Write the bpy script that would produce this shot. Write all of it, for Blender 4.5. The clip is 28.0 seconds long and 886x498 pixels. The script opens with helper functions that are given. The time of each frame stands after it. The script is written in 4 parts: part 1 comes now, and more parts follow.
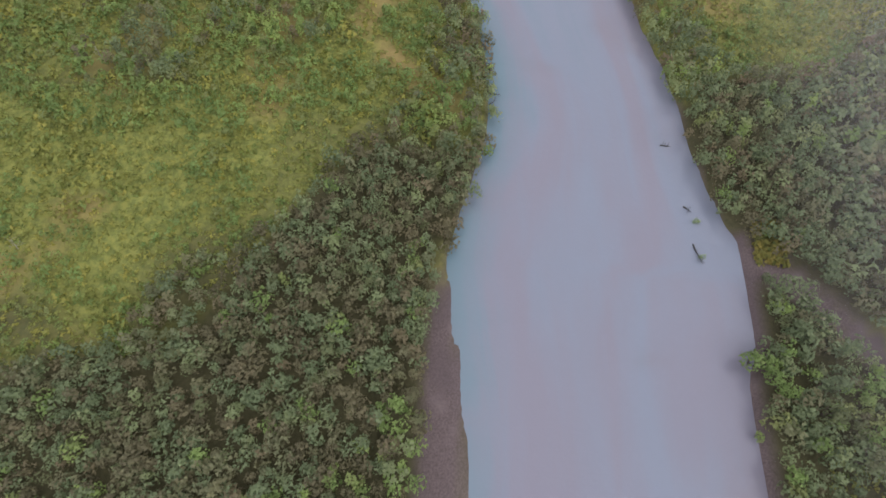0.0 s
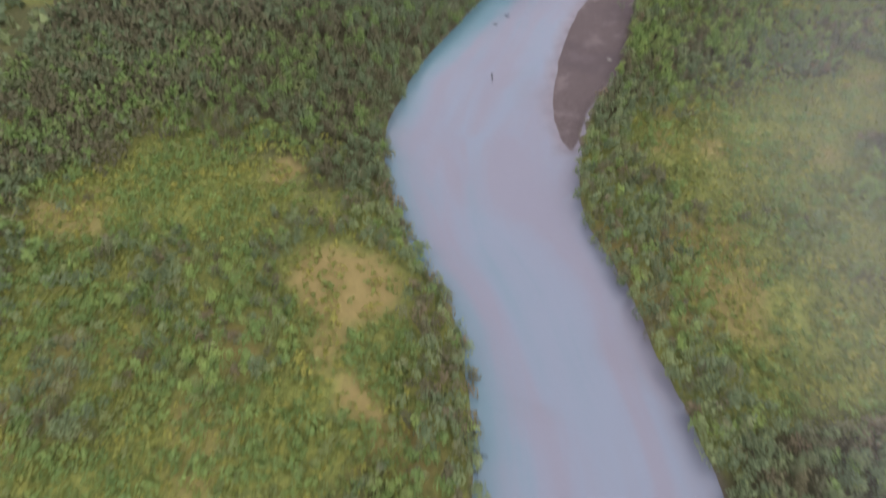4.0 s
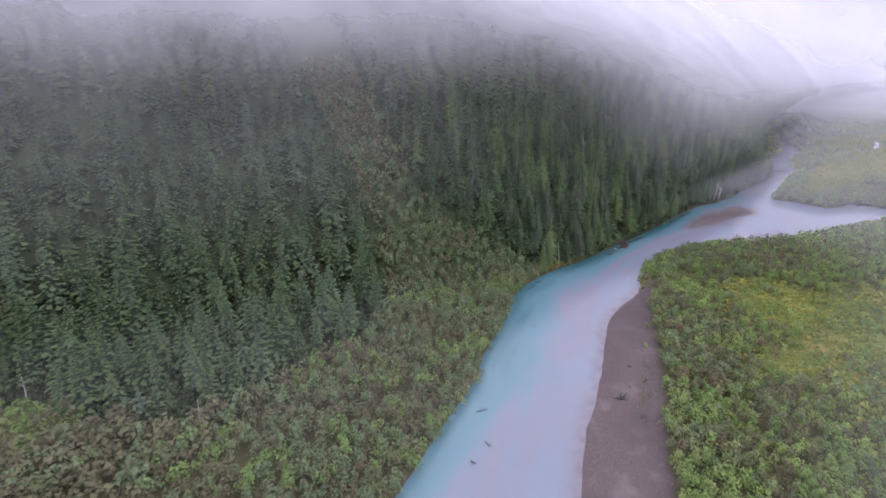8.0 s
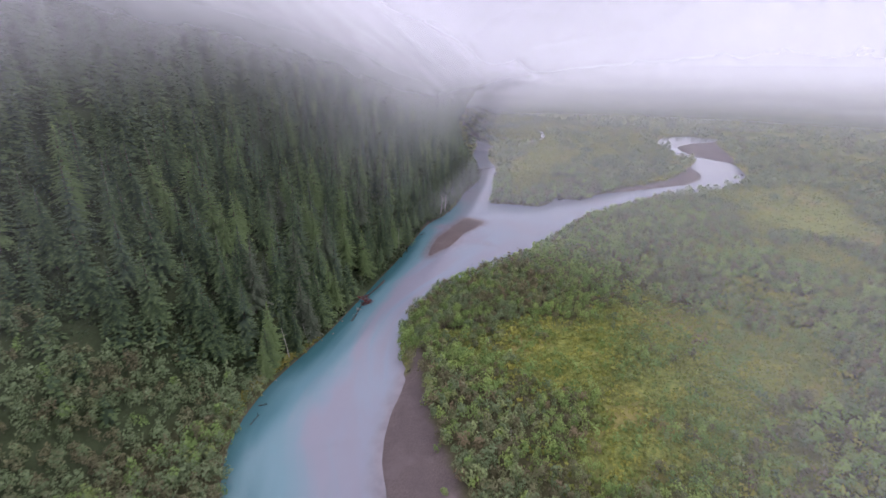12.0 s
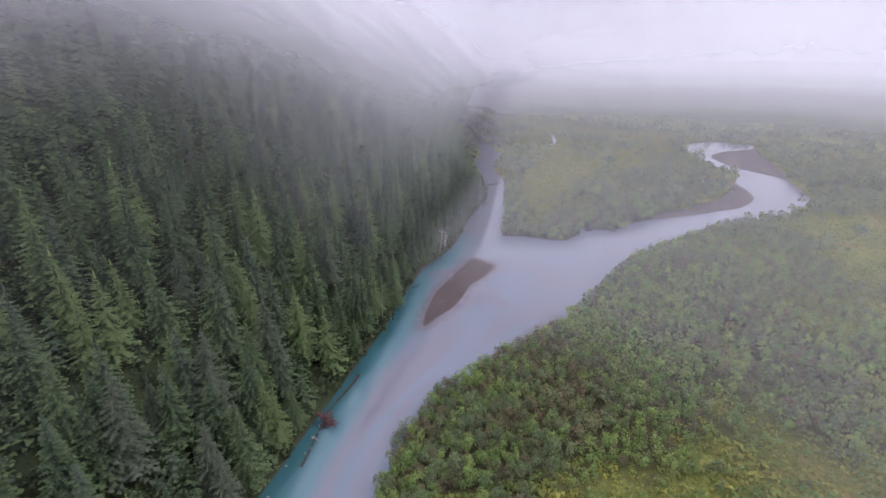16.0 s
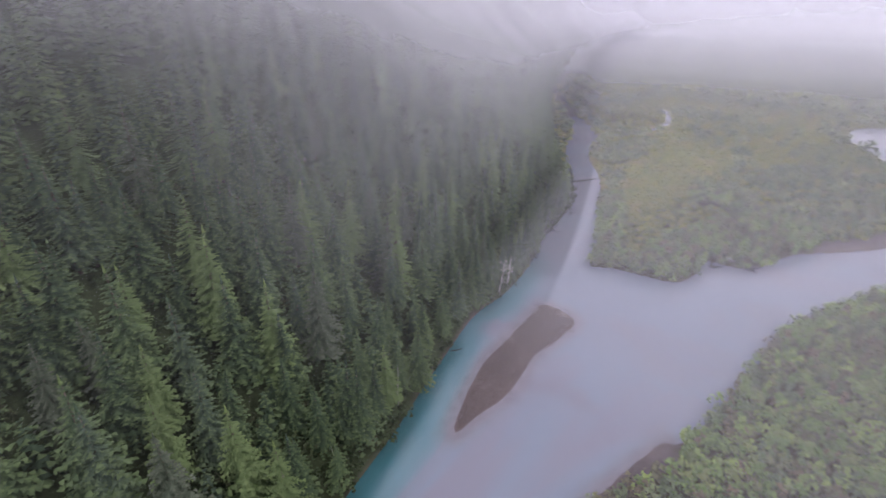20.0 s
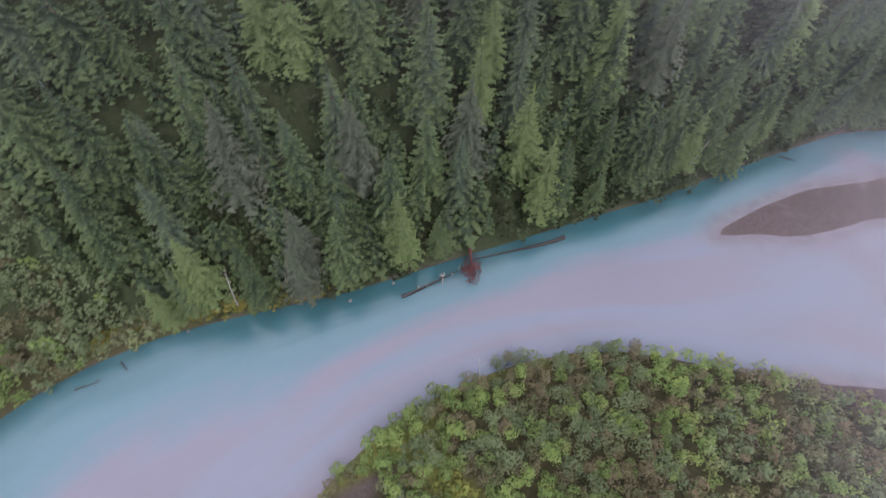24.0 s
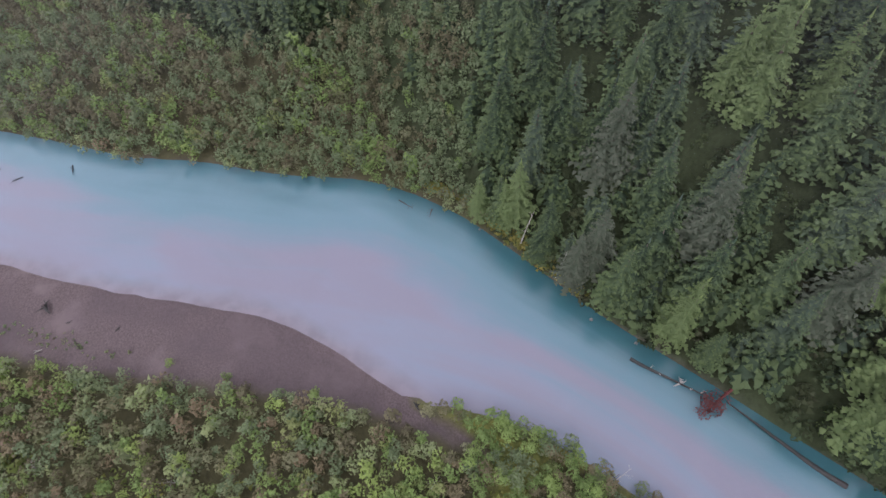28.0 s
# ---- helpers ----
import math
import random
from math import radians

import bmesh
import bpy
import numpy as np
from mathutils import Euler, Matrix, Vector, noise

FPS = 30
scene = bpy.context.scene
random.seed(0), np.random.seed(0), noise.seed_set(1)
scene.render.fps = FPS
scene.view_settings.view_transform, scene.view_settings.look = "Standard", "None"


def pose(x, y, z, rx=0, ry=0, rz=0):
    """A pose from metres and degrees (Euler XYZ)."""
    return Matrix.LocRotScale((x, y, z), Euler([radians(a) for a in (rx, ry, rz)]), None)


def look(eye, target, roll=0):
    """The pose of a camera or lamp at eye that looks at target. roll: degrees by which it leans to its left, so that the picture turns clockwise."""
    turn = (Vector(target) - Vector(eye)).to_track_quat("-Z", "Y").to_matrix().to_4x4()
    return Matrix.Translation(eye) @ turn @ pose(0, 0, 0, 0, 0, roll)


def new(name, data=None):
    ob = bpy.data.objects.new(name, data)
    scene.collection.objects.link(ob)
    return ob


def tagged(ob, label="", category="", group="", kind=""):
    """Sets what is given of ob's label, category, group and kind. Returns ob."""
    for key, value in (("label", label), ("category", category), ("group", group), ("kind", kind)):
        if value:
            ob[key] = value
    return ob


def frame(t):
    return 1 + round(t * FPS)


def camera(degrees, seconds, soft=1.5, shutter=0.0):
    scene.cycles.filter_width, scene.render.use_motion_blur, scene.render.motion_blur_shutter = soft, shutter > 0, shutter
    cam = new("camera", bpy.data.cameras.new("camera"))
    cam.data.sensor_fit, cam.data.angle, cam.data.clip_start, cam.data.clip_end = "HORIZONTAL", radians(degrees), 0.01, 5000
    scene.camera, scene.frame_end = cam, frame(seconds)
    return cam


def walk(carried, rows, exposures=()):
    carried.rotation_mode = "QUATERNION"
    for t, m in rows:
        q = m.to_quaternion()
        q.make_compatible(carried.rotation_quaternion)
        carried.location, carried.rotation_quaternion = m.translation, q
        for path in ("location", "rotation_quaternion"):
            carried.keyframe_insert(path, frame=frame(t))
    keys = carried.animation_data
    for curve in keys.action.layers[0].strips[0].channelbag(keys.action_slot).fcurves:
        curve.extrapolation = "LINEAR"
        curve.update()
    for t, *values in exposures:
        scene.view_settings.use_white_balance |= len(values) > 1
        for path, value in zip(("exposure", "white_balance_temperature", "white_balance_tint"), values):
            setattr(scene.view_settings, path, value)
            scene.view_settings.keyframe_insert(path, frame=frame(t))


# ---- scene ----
cam = camera(81.1, 28.0, 1.5, 0.5)

PATH = [
    (0, (1.531, 2.045, 70.498), (1.49, 2.841, 68.664), 0.8),
    (0.5, (2.004, 4.492, 70.509), (1.969, 5.299, 68.68), 1.4),
    (1, (2.535, 6.834, 70.734), (2.503, 7.639, 68.904), 1.6),
    (1.5, (3.149, 9.728, 70.834), (3.111, 10.54, 69.007), 1.3),
    (2, (3.51, 13.646, 70.808), (3.467, 14.467, 68.985), 1.2),
    (2.5, (3.218, 18.756, 70.918), (3.179, 19.578, 69.095), 1.4),
    (3, (2.724, 25.165, 71.286), (2.689, 25.978, 69.458), 1.5),
    (3.5, (2.535, 32.868, 71.641), (2.487, 33.842, 69.894), 0.9),
    (4, (2.913, 40.149, 71.989), (2.839, 41.387, 70.42), 0.3),
    (4.5, (2.893, 47.564, 71.977), (2.803, 49.031, 70.62), -0.0),
    (6.5, (2.344, 77.785, 69.953), (2.316, 79.656, 69.246), -0.5),
    (7, (2.675, 85.105, 69.78), (2.653, 86.977, 69.077), -0.5),
    (7.5, (3.72, 92.31, 69.606), (3.695, 94.185, 68.91), -0.7),
    (8, (4.769, 99.277, 69.287), (4.747, 101.155, 68.6), -0.9),
    (8.5, (5.89, 106.312, 69.14), (5.868, 108.193, 68.459), -1.1),
    (9, (6.886, 113.428, 69.368), (6.867, 115.308, 68.686), -0.9),
    (9.5, (7.789, 120.328, 69.715), (7.773, 122.208, 69.031), -0.9),
    (10, (9.181, 127.402, 70.169), (9.167, 129.281, 69.485), -0.8),
    (10.5, (11.146, 134.896, 70.565), (11.243, 136.77, 69.873), -0.6),
    (11, (13.321, 142.581, 70.8), (13.953, 144.343, 70.096), -0.6),
    (11.5, (15.935, 149.703, 70.841), (16.823, 151.349, 70.132), -0.6),
    (12, (19.007, 156.265, 70.685), (19.982, 157.86, 69.974), -0.5),
    (12.5, (22.534, 162.772, 70.463), (23.524, 164.358, 69.753), -0.4),
    (14.5, (36.434, 187.983, 69.916), (37.417, 189.577, 69.215), -0.3),
    (15, (40.387, 194.222, 70.022), (41.374, 195.814, 69.322), -0.3),
    (15.5, (44.094, 199.817, 70.075), (45.08, 201.411, 69.376), -0.2),
    (16, (47.937, 205.295, 70.128), (48.919, 206.876, 69.395), -0.2),
    (16.5, (51.964, 210.845, 70.18), (52.926, 212.392, 69.355), -0.1),
    (17, (56.338, 216.496, 70.305), (57.283, 218.018, 69.415), -0.2),
    (17.5, (60.609, 222.098, 70.423), (61.556, 223.619, 69.534), -0.2),
    (18, (65.03, 227.803, 70.542), (65.977, 229.325, 69.655), -0.2),
    (18.5, (69.438, 233.371, 70.647), (70.386, 234.893, 69.761), -0.2),
    (19, (73.675, 238.727, 70.785), (74.625, 240.248, 69.9), -0.2),
    (19.5, (77.401, 243.564, 70.849), (78.28, 245.131, 69.971), -0.4),
    (20, (80.298, 247.19, 70.829), (80.957, 248.864, 69.955), -0.2),
    (20.5, (82.139, 249.29, 70.791), (82.652, 250.984, 69.861), 0.5),
    (22.5, (82.688, 249.493, 70.025), (82.72, 250.917, 68.621), 1.5),
    (23, (82.233, 249.415, 70.114), (82.073, 250.712, 68.6), 2.0),
    (23.5, (81.172, 249.222, 70.265), (80.891, 250.366, 68.648), 3.1),
    (24, (80.336, 249.27, 70.408), (80.004, 250.26, 68.702), 4.3),
    (24.5, (80.094, 249.231, 70.646), (79.747, 250.148, 68.902), 4.7),
    (25, (80.464, 249.146, 70.967), (80.089, 250.055, 69.226), 4.4),
    (25.5, (81.29, 249.105, 71.516), (80.751, 249.925, 69.773), 3.3),
    (26, (83.365, 251.461, 71.373), (82.5, 251.926, 69.631), -1.8),
    (26.5, (85.404, 253.634, 71.688), (84.391, 253.801, 69.971), -6.1),
    (27, (85.89, 253.899, 71.555), (84.846, 253.994, 69.852), -6.1),
    (27.5, (86.002, 253.805, 71.67), (84.951, 253.878, 69.971), -6.0),
    (28, (85.961, 253.609, 71.866), (84.906, 253.673, 70.168), -5.7),
]
walk(cam, [(t, look(eye, target, roll)) for t, eye, target, roll in PATH],
     [(0, 0.10, 6500, 9), (1, 0.18, 6500, 9), (4.5, 0.28, 6450, 9), (6.5, 0.52, 5950, 17), (9.5, 0.45, 5950, 17), (11, 0.40, 6050, 16), (12.5, 0.20, 6150, 15), (14.5, 0.17, 6150, 14), (18, 0.22, 6100, 15), (20.5, 0.20, 6300, 15), (22.5, 0.44, 6300, 16), (25, 0.48, 6250, 16), (26, 0.37, 6200, 16), (28, 0.33, 6150, 16)])


# ---------------------------------------------------------------- light
world = bpy.data.worlds.new("overcast_sky")
scene.world = world
world.use_nodes = True
wn, wl = world.node_tree.nodes, world.node_tree.links
SUN_ELEVATION, SUN_ROTATION = radians(48), radians(120)
sky = wn.new("ShaderNodeTexSky")
sky.sky_type, sky.sun_disc = "NISHITA", False
sky.sun_elevation, sky.sun_rotation = SUN_ELEVATION, SUN_ROTATION
overcast = wn.new("ShaderNodeMix")
overcast.data_type = "RGBA"
overcast.inputs[0].default_value = 0.92
overcast.inputs[7].default_value = (12.2, 11.9, 13.0, 1)
wl.new(sky.outputs[0], overcast.inputs[6])
wl.new(overcast.outputs[2], wn["Background"].inputs[0])
wn["Background"].inputs[1].default_value = 0.1

sun_lamp = new("sun", bpy.data.lights.new("sun", "SUN"))
sun_lamp.data.energy, sun_lamp.data.angle, sun_lamp.data.color = 0.8, radians(40), (1.0, 0.97, 0.93)
sun_lamp.matrix_world = look((0, 0, 300), Vector((0, 0, 300)) - Vector((math.sin(SUN_ROTATION) * math.cos(SUN_ELEVATION), math.cos(SUN_ROTATION) * math.cos(SUN_ELEVATION), math.sin(SUN_ELEVATION))))


# ---------------------------------------------------------------- materials
class Mat:
    """A node material under construction: a Principled shader and short ways to add nodes."""

    def __init__(self, name, rough=0.8, spec=0.3):
        self.m = bpy.data.materials.new(name)
        self.m.use_nodes = True
        self.n, self.l = self.m.node_tree.nodes, self.m.node_tree.links
        self.bsdf = self.n["Principled BSDF"]
        self.bsdf.inputs["Roughness"].default_value = rough
        self.bsdf.inputs["Specular IOR Level"].default_value = spec
        self.where = self.n.new("ShaderNodeNewGeometry").outputs["Position"]

    def put(self, value, socket):
        if hasattr(value, "links"):
            self.l.new(value, socket)
        elif isinstance(value, tuple) and len(value) == 3 and socket.type == "RGBA":
            socket.default_value = (*value, 1)
        else:
            socket.default_value = value

    def noise(self, scale, detail=3.0, rough=0.55, stretch=None, bend=0.0):
        node = self.n.new("ShaderNodeTexNoise")
        node.inputs["Scale"].default_value, node.inputs["Detail"].default_value, node.inputs["Roughness"].default_value = scale, detail, rough
        node.inputs["Distortion"].default_value = bend
        at = self.where
        if stretch:
            turn = self.n.new("ShaderNodeMapping")
            turn.inputs["Rotation"].default_value = (0, 0, radians(stretch[3]))
            turn.inputs["Scale"].default_value = stretch[:3]
            self.l.new(at, turn.inputs[0])
            at = turn.outputs[0]
        self.l.new(at, node.inputs["Vector"])
        return node.outputs["Fac"]

    def attr(self, name):
        node = self.n.new("ShaderNodeAttribute")
        node.attribute_name = name
        return node.outputs["Fac"]

    def island(self):
        return self.n.new("ShaderNodeNewGeometry").outputs["Random Per Island"]

    def single(self):
        return self.n.new("ShaderNodeObjectInfo").outputs["Random"]

    def span(self, value, a, b, c=0.0, d=1.0):
        node = self.n.new("ShaderNodeMapRange")
        node.interpolation_type = "SMOOTHSTEP"
        self.put(value, node.inputs[0])
        for k, v in enumerate((a, b, c, d)):
            node.inputs[k + 1].default_value = v
        return node.outputs[0]

    def calc(self, op, a, b=0.0):
        node = self.n.new("ShaderNodeMath")
        node.operation = op
        self.put(a, node.inputs[0])
        self.put(b, node.inputs[1])
        return node.outputs[0]

    def mix(self, fac, a, b):
        node = self.n.new("ShaderNodeMix")
        node.data_type = "RGBA"
        self.put(fac, node.inputs[0])
        self.put(a, node.inputs[6])
        self.put(b, node.inputs[7])
        return node.outputs[2]

    def height(self):
        node = self.n.new("ShaderNodeSeparateXYZ")
        self.l.new(self.where, node.inputs[0])
        return node.outputs[2]

    def color(self, value):
        self.put(value, self.bsdf.inputs["Base Color"])
        return self

    def bump(self, value, strength=0.4, distance=0.1):
        node = self.n.new("ShaderNodeBump")
        node.inputs["Strength"].default_value, node.inputs["Distance"].default_value = strength, distance
        self.put(value, node.inputs["Height"])
        self.l.new(node.outputs[0], self.bsdf.inputs["Normal"])
        return self


def leaf_material(name, dark, mid, light, odd, patch=0.09, through_light=0.25, speckle=1.0, full=0.36, grain=0.4):
    """Foliage: colour varies by leaf spray, by plant and by patches over the land; 'tip' lightens outer sprays, as
    young growth and as light on the crown put into the colour.
    """
    m = Mat(name, 0.75, 0.15)
    plant = m.attr("tone")
    blend = m.calc("ADD", m.calc("ADD", m.calc("MULTIPLY", m.island(), grain), full), m.calc("MULTIPLY", plant, 0.6))
    a = m.mix(m.calc("MINIMUM", blend, 1.0), dark, mid)
    b = m.mix(m.span(plant, 0.45, 1.0), a, light)
    other = m.calc("FRACT", m.calc("MULTIPLY", plant, 9.7))
    turned = m.calc("MAXIMUM", m.span(m.noise(patch, 2), 0.58, 0.7, 0, 0.6), m.span(other, 0.72, 0.95, 0, 0.8))
    c = m.mix(m.calc("MULTIPLY", turned, speckle), b, odd)
    # outer sprays lighter than inner ones: young growth plus painted crown shading
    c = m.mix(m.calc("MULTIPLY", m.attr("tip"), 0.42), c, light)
    m.color(c)
    glow = m.n.new("ShaderNodeBsdfTranslucent")
    m.l.new(c, glow.inputs[0])
    both = m.n.new("ShaderNodeMixShader")
    both.inputs[0].default_value = through_light
    m.l.new(m.bsdf.outputs[0], both.inputs[1])
    m.l.new(glow.outputs[0], both.inputs[2])
    m.l.new(both.outputs[0], m.n["Material Output"].inputs[0])
    return m.m


WILLOW = leaf_material("willow_leaves", (0.09, 0.12, 0.066), (0.205, 0.255, 0.132), (0.265, 0.31, 0.14), (0.205, 0.175, 0.105), 0.22, 0.3, 0.8)
ALDER = leaf_material("alder_leaves", (0.105, 0.155, 0.052), (0.225, 0.315, 0.105), (0.295, 0.38, 0.115), (0.235, 0.255, 0.105), 0.22, 0.3)
BRUSH = leaf_material("autumn_brush_leaves", (0.095, 0.088, 0.055), (0.185, 0.17, 0.098), (0.225, 0.178, 0.11), (0.15, 0.18, 0.085), 0.1, 0.3)
MEADOW = leaf_material("meadow_herbs", (0.19, 0.205, 0.06), (0.258, 0.28, 0.08), (0.35, 0.33, 0.085), (0.18, 0.24, 0.075), 0.12, 0.3)
NEEDLES = leaf_material("spruce_needles", (0.024, 0.041, 0.03), (0.082, 0.124, 0.077), (0.178, 0.235, 0.086), (0.10, 0.13, 0.112), 0.03, 0.12, 0.6, 0.06, 0.18)
# scrub foliage toned down for below the trees, forest shade put into its colour
UNDERGROWTH = leaf_material("shade_toned_undergrowth", (0.03, 0.042, 0.022), (0.075, 0.10, 0.045), (0.12, 0.15, 0.06), (0.085, 0.08, 0.045), 0.15, 0.2, 0.7, 0.1)
GREY_NEEDLES = leaf_material("lichen_grey_needles", (0.042, 0.056, 0.04), (0.10, 0.118, 0.086), (0.145, 0.155, 0.112), (0.088, 0.11, 0.072), 0.03, 0.12, 1.0, 0.06, 0.2)


def bark_material(name, a, b):
    m = Mat(name, 0.9, 0.2)
    grain = m.noise(6.0, 5, 0.6, (1, 1, 0.25, 0))
    return m.color(m.mix(grain, a, b)).bump(grain, 0.6, 0.03).m


BARK = bark_material("spruce_bark", (0.07, 0.055, 0.045), (0.17, 0.14, 0.12))
GREY_WOOD = bark_material("weathered_wood", (0.22, 0.2, 0.18), (0.5, 0.47, 0.43))
WET_WOOD = bark_material("waterlogged_wood", (0.025, 0.025, 0.025), (0.09, 0.085, 0.08))
RED_TWIGS = bark_material("dead_red_twigs", (0.10, 0.03, 0.032), (0.22, 0.08, 0.075))


def ground_material():
    m = Mat("valley_ground", 0.95, 0.15)
    grain, broad = m.noise(1.6, 6, 0.65), m.noise(0.07, 4)
    soil = m.mix(grain, (0.045, 0.045, 0.025), (0.12, 0.11, 0.055))
    grass = m.mix(m.span(m.noise(0.9, 7, 0.7), 0.36, 0.64), (0.115, 0.14, 0.04), (0.25, 0.255, 0.07))
    straw = m.mix(grain, (0.20, 0.155, 0.065), (0.315, 0.24, 0.095))
    scrub = m.mix(m.span(m.noise(0.25, 6, 0.7), 0.35, 0.65), (0.05, 0.07, 0.03), (0.15, 0.17, 0.06))
    silt = m.mix(m.span(m.noise(3.5, 6, 0.7), 0.3, 0.7), (0.085, 0.066, 0.066), (0.15, 0.118, 0.115))
    pale = m.mix(m.span(m.noise(0.14, 3), 0.5, 0.7), silt, (0.165, 0.13, 0.128))
    pale = m.mix(m.span(m.noise(0.055, 3), 0.45, 0.6, 0, 0.6), pale, m.mix(grain, (0.07, 0.056, 0.06), (0.12, 0.094, 0.097)))
    c = m.mix(m.attr("meadow"), soil, grass)
    c = m.mix(m.attr("straw"), c, straw)
    c = m.mix(m.calc("MULTIPLY", m.attr("far"), m.span(broad, 0.42, 0.58)), c, scrub)
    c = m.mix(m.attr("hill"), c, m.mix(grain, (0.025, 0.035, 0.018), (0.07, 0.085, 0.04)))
    c = m.mix(m.attr("gravel"), c, pale)
    return m.color(c).bump(grain, 0.5, 0.25).m


def water_material():
    m = Mat("silty_glacial_water", 0.12, 0.5)

    def current(across, along, detail, bend):
        """Streaks that follow the stream between its banks."""
        place = m.n.new("ShaderNodeCombineXYZ")
        m.l.new(m.calc("MULTIPLY", m.attr("across"), across), place.inputs[0])
        m.l.new(m.calc("MULTIPLY", m.attr("along"), along), place.inputs[1])
        node = m.n.new("ShaderNodeTexNoise")
        node.inputs["Scale"].default_value, node.inputs["Detail"].default_value, node.inputs["Distortion"].default_value = 1.0, detail, bend
        m.l.new(place.outputs[0], node.inputs["Vector"])
        return node.outputs["Fac"]

    flow = m.calc("ADD", m.calc("MULTIPLY", current(3.2, 0.018, 2, 0.8), 0.8), m.calc("MULTIPLY", current(11.0, 0.04, 2, 1.2), 0.2))
    cloud = m.noise(0.04, 3, 0.5, None, 0.7)
    silt = m.mix(m.span(flow, 0.36, 0.62), (0.200, 0.194, 0.24), (0.190, 0.214, 0.27))
    silt = m.mix(m.span(cloud, 0.52, 0.72, 0, 0.5), silt, (0.188, 0.172, 0.205))
    edge = m.calc("ADD", m.attr("clear"), m.calc("MULTIPLY", m.calc("SUBTRACT", m.calc("ADD", flow, m.calc("MULTIPLY", m.calc("SUBTRACT", cloud, 0.5), 0.5)), 0.5), 0.9))
    c = m.mix(m.span(edge, 0.1, 0.6), silt, (0.115, 0.205, 0.24))
    c = m.mix(m.span(edge, 0.6, 1.15), c, (0.045, 0.125, 0.14))
    shoal = m.mix(m.span(m.noise(0.3, 3), 0.3, 0.7), (0.15, 0.12, 0.125), (0.20, 0.165, 0.18))
    c = m.mix(m.attr("shoal"), c, shoal)
    m.color(c)
    ripple = m.calc("ADD", m.noise(0.9, 3, 0.6), m.calc("MULTIPLY", m.noise(0.12, 2), 2.0))
    return m.bump(ripple, 0.12, 0.2).m


def mist_material(name, scale, tint=(0.86, 0.845, 0.90)):
    """Thin cloud: a see-through sheet of white droplets; 'fade' says how dense it lies, 'wisp' how torn it is."""
    m = Mat(name)
    body, glow, both = m.n.new("ShaderNodeBsdfDiffuse"), m.n.new("ShaderNodeBsdfTranslucent"), m.n.new("ShaderNodeMixShader")
    for shader in (body, glow):
        shader.inputs[0].default_value = (*tint, 1)
    both.inputs[0].default_value = 0.3
    m.l.new(body.outputs[0], both.inputs[1])
    m.l.new(glow.outputs[0], both.inputs[2])
    patch = m.calc("ADD", m.noise(scale, 5, 0.55, (1, 1, 0.8, 0), 0.6), m.calc("MULTIPLY", m.noise(scale * 3.5, 4, 0.55, None, 0.8), 0.4))
    amount = m.calc("ADD", m.attr("fade"), m.calc("MULTIPLY", m.calc("SUBTRACT", patch, 0.7), m.attr("wisp")))
    amount = m.calc("MINIMUM", m.calc("MAXIMUM", amount, 0.0), 0.98)
    clear = m.n.new("ShaderNodeBsdfTransparent")
    out = m.n.new("ShaderNodeMixShader")
    m.l.new(amount, out.inputs[0])
    m.l.new(clear.outputs[0], out.inputs[1])
    m.l.new(both.outputs[0], out.inputs[2])
    m.l.new(out.outputs[0], m.n["Material Output"].inputs[0])
    return m.m


GROUND, WATER = ground_material(), water_material()


# ---------------------------------------------------------------- plan of the valley
def smooth(points, n=4, closed=False):
    """A Catmull-Rom curve through the plan's corner points."""
    p = np.array(points, float).reshape(-1, 2)
    q = np.vstack([p[-1], p, p[:2]]) if closed else np.vstack([2 * p[0] - p[1], p, 2 * p[-1] - p[-2]])
    u = np.linspace(0, 1, n, endpoint=False)[:, None]
    out = []
    for a, b, c, d in zip(q, q[1:], q[2:], q[3:]):
        out.append(0.5 * (2 * b + (c - a) * u + (2 * a - 5 * b + 4 * c - d) * u**2 + (3 * b - a - 3 * c + d) * u**3))
    return np.vstack(out) if closed else np.vstack(out + [p[-1:]])


LEFT_BANK = smooth([9, -90, 6, -40, 5, 0, 4, 12, 1, 28, 1, 34, 4, 46, 6, 58, 4, 76, 1, 86, -4, 93, -8, 101, -12, 112, -15, 128, -13, 140, -10, 154, -2, 173, 4, 187,
                    10, 200, 14, 214, 20, 229, 25, 246, 34, 259, 43, 267, 57, 278, 71, 291, 84, 303, 98, 316, 113, 332, 126, 345, 138, 351, 153, 363, 167, 378, 193, 400, 204, 415, 214, 436])
CREEK = smooth([214, 436, 240, 474, 262, 500, 290, 560, 296, 556, 270, 490, 240, 455, 224, 425, 211, 407, 187, 376, 169, 356])
POINT = smooth([169, 356, 175, 352, 180, 345, 186, 339, 197, 342, 203, 346, 211, 337, 229, 339, 238, 337, 250, 333.5, 270, 329.5, 284, 327, 301, 330.5, 309, 335, 318, 343, 327, 354, 342, 361.5, 354, 368, 356, 373, 350, 376, 356, 387])
LOOP = smooth([356, 387, 372, 403.5, 388, 426, 419, 442, 442, 432.5, 441, 423, 448, 412, 429, 404, 408, 408.5, 386, 405.6, 374, 393, 368, 383, 363, 373, 361, 358, 359, 345, 348, 334, 332, 320])
RIGHT_BANK = smooth([332, 320, 319, 314, 288, 311, 260, 315, 233, 313, 194, 311, 160, 299, 140, 293, 113, 288, 96, 284, 84, 277, 75, 268, 69, 259, 64, 244, 58, 225, 49, 197, 41, 173,
                     35, 149, 29, 133, 26, 119, 25, 112, 26, 104, 31, 91, 33, 80, 36, 70, 38, 60, 39, 52, 41, 44, 43, 38, 44, 33, 44, 22, 42, 14, 42, 2, 44, -40, 46, -90])
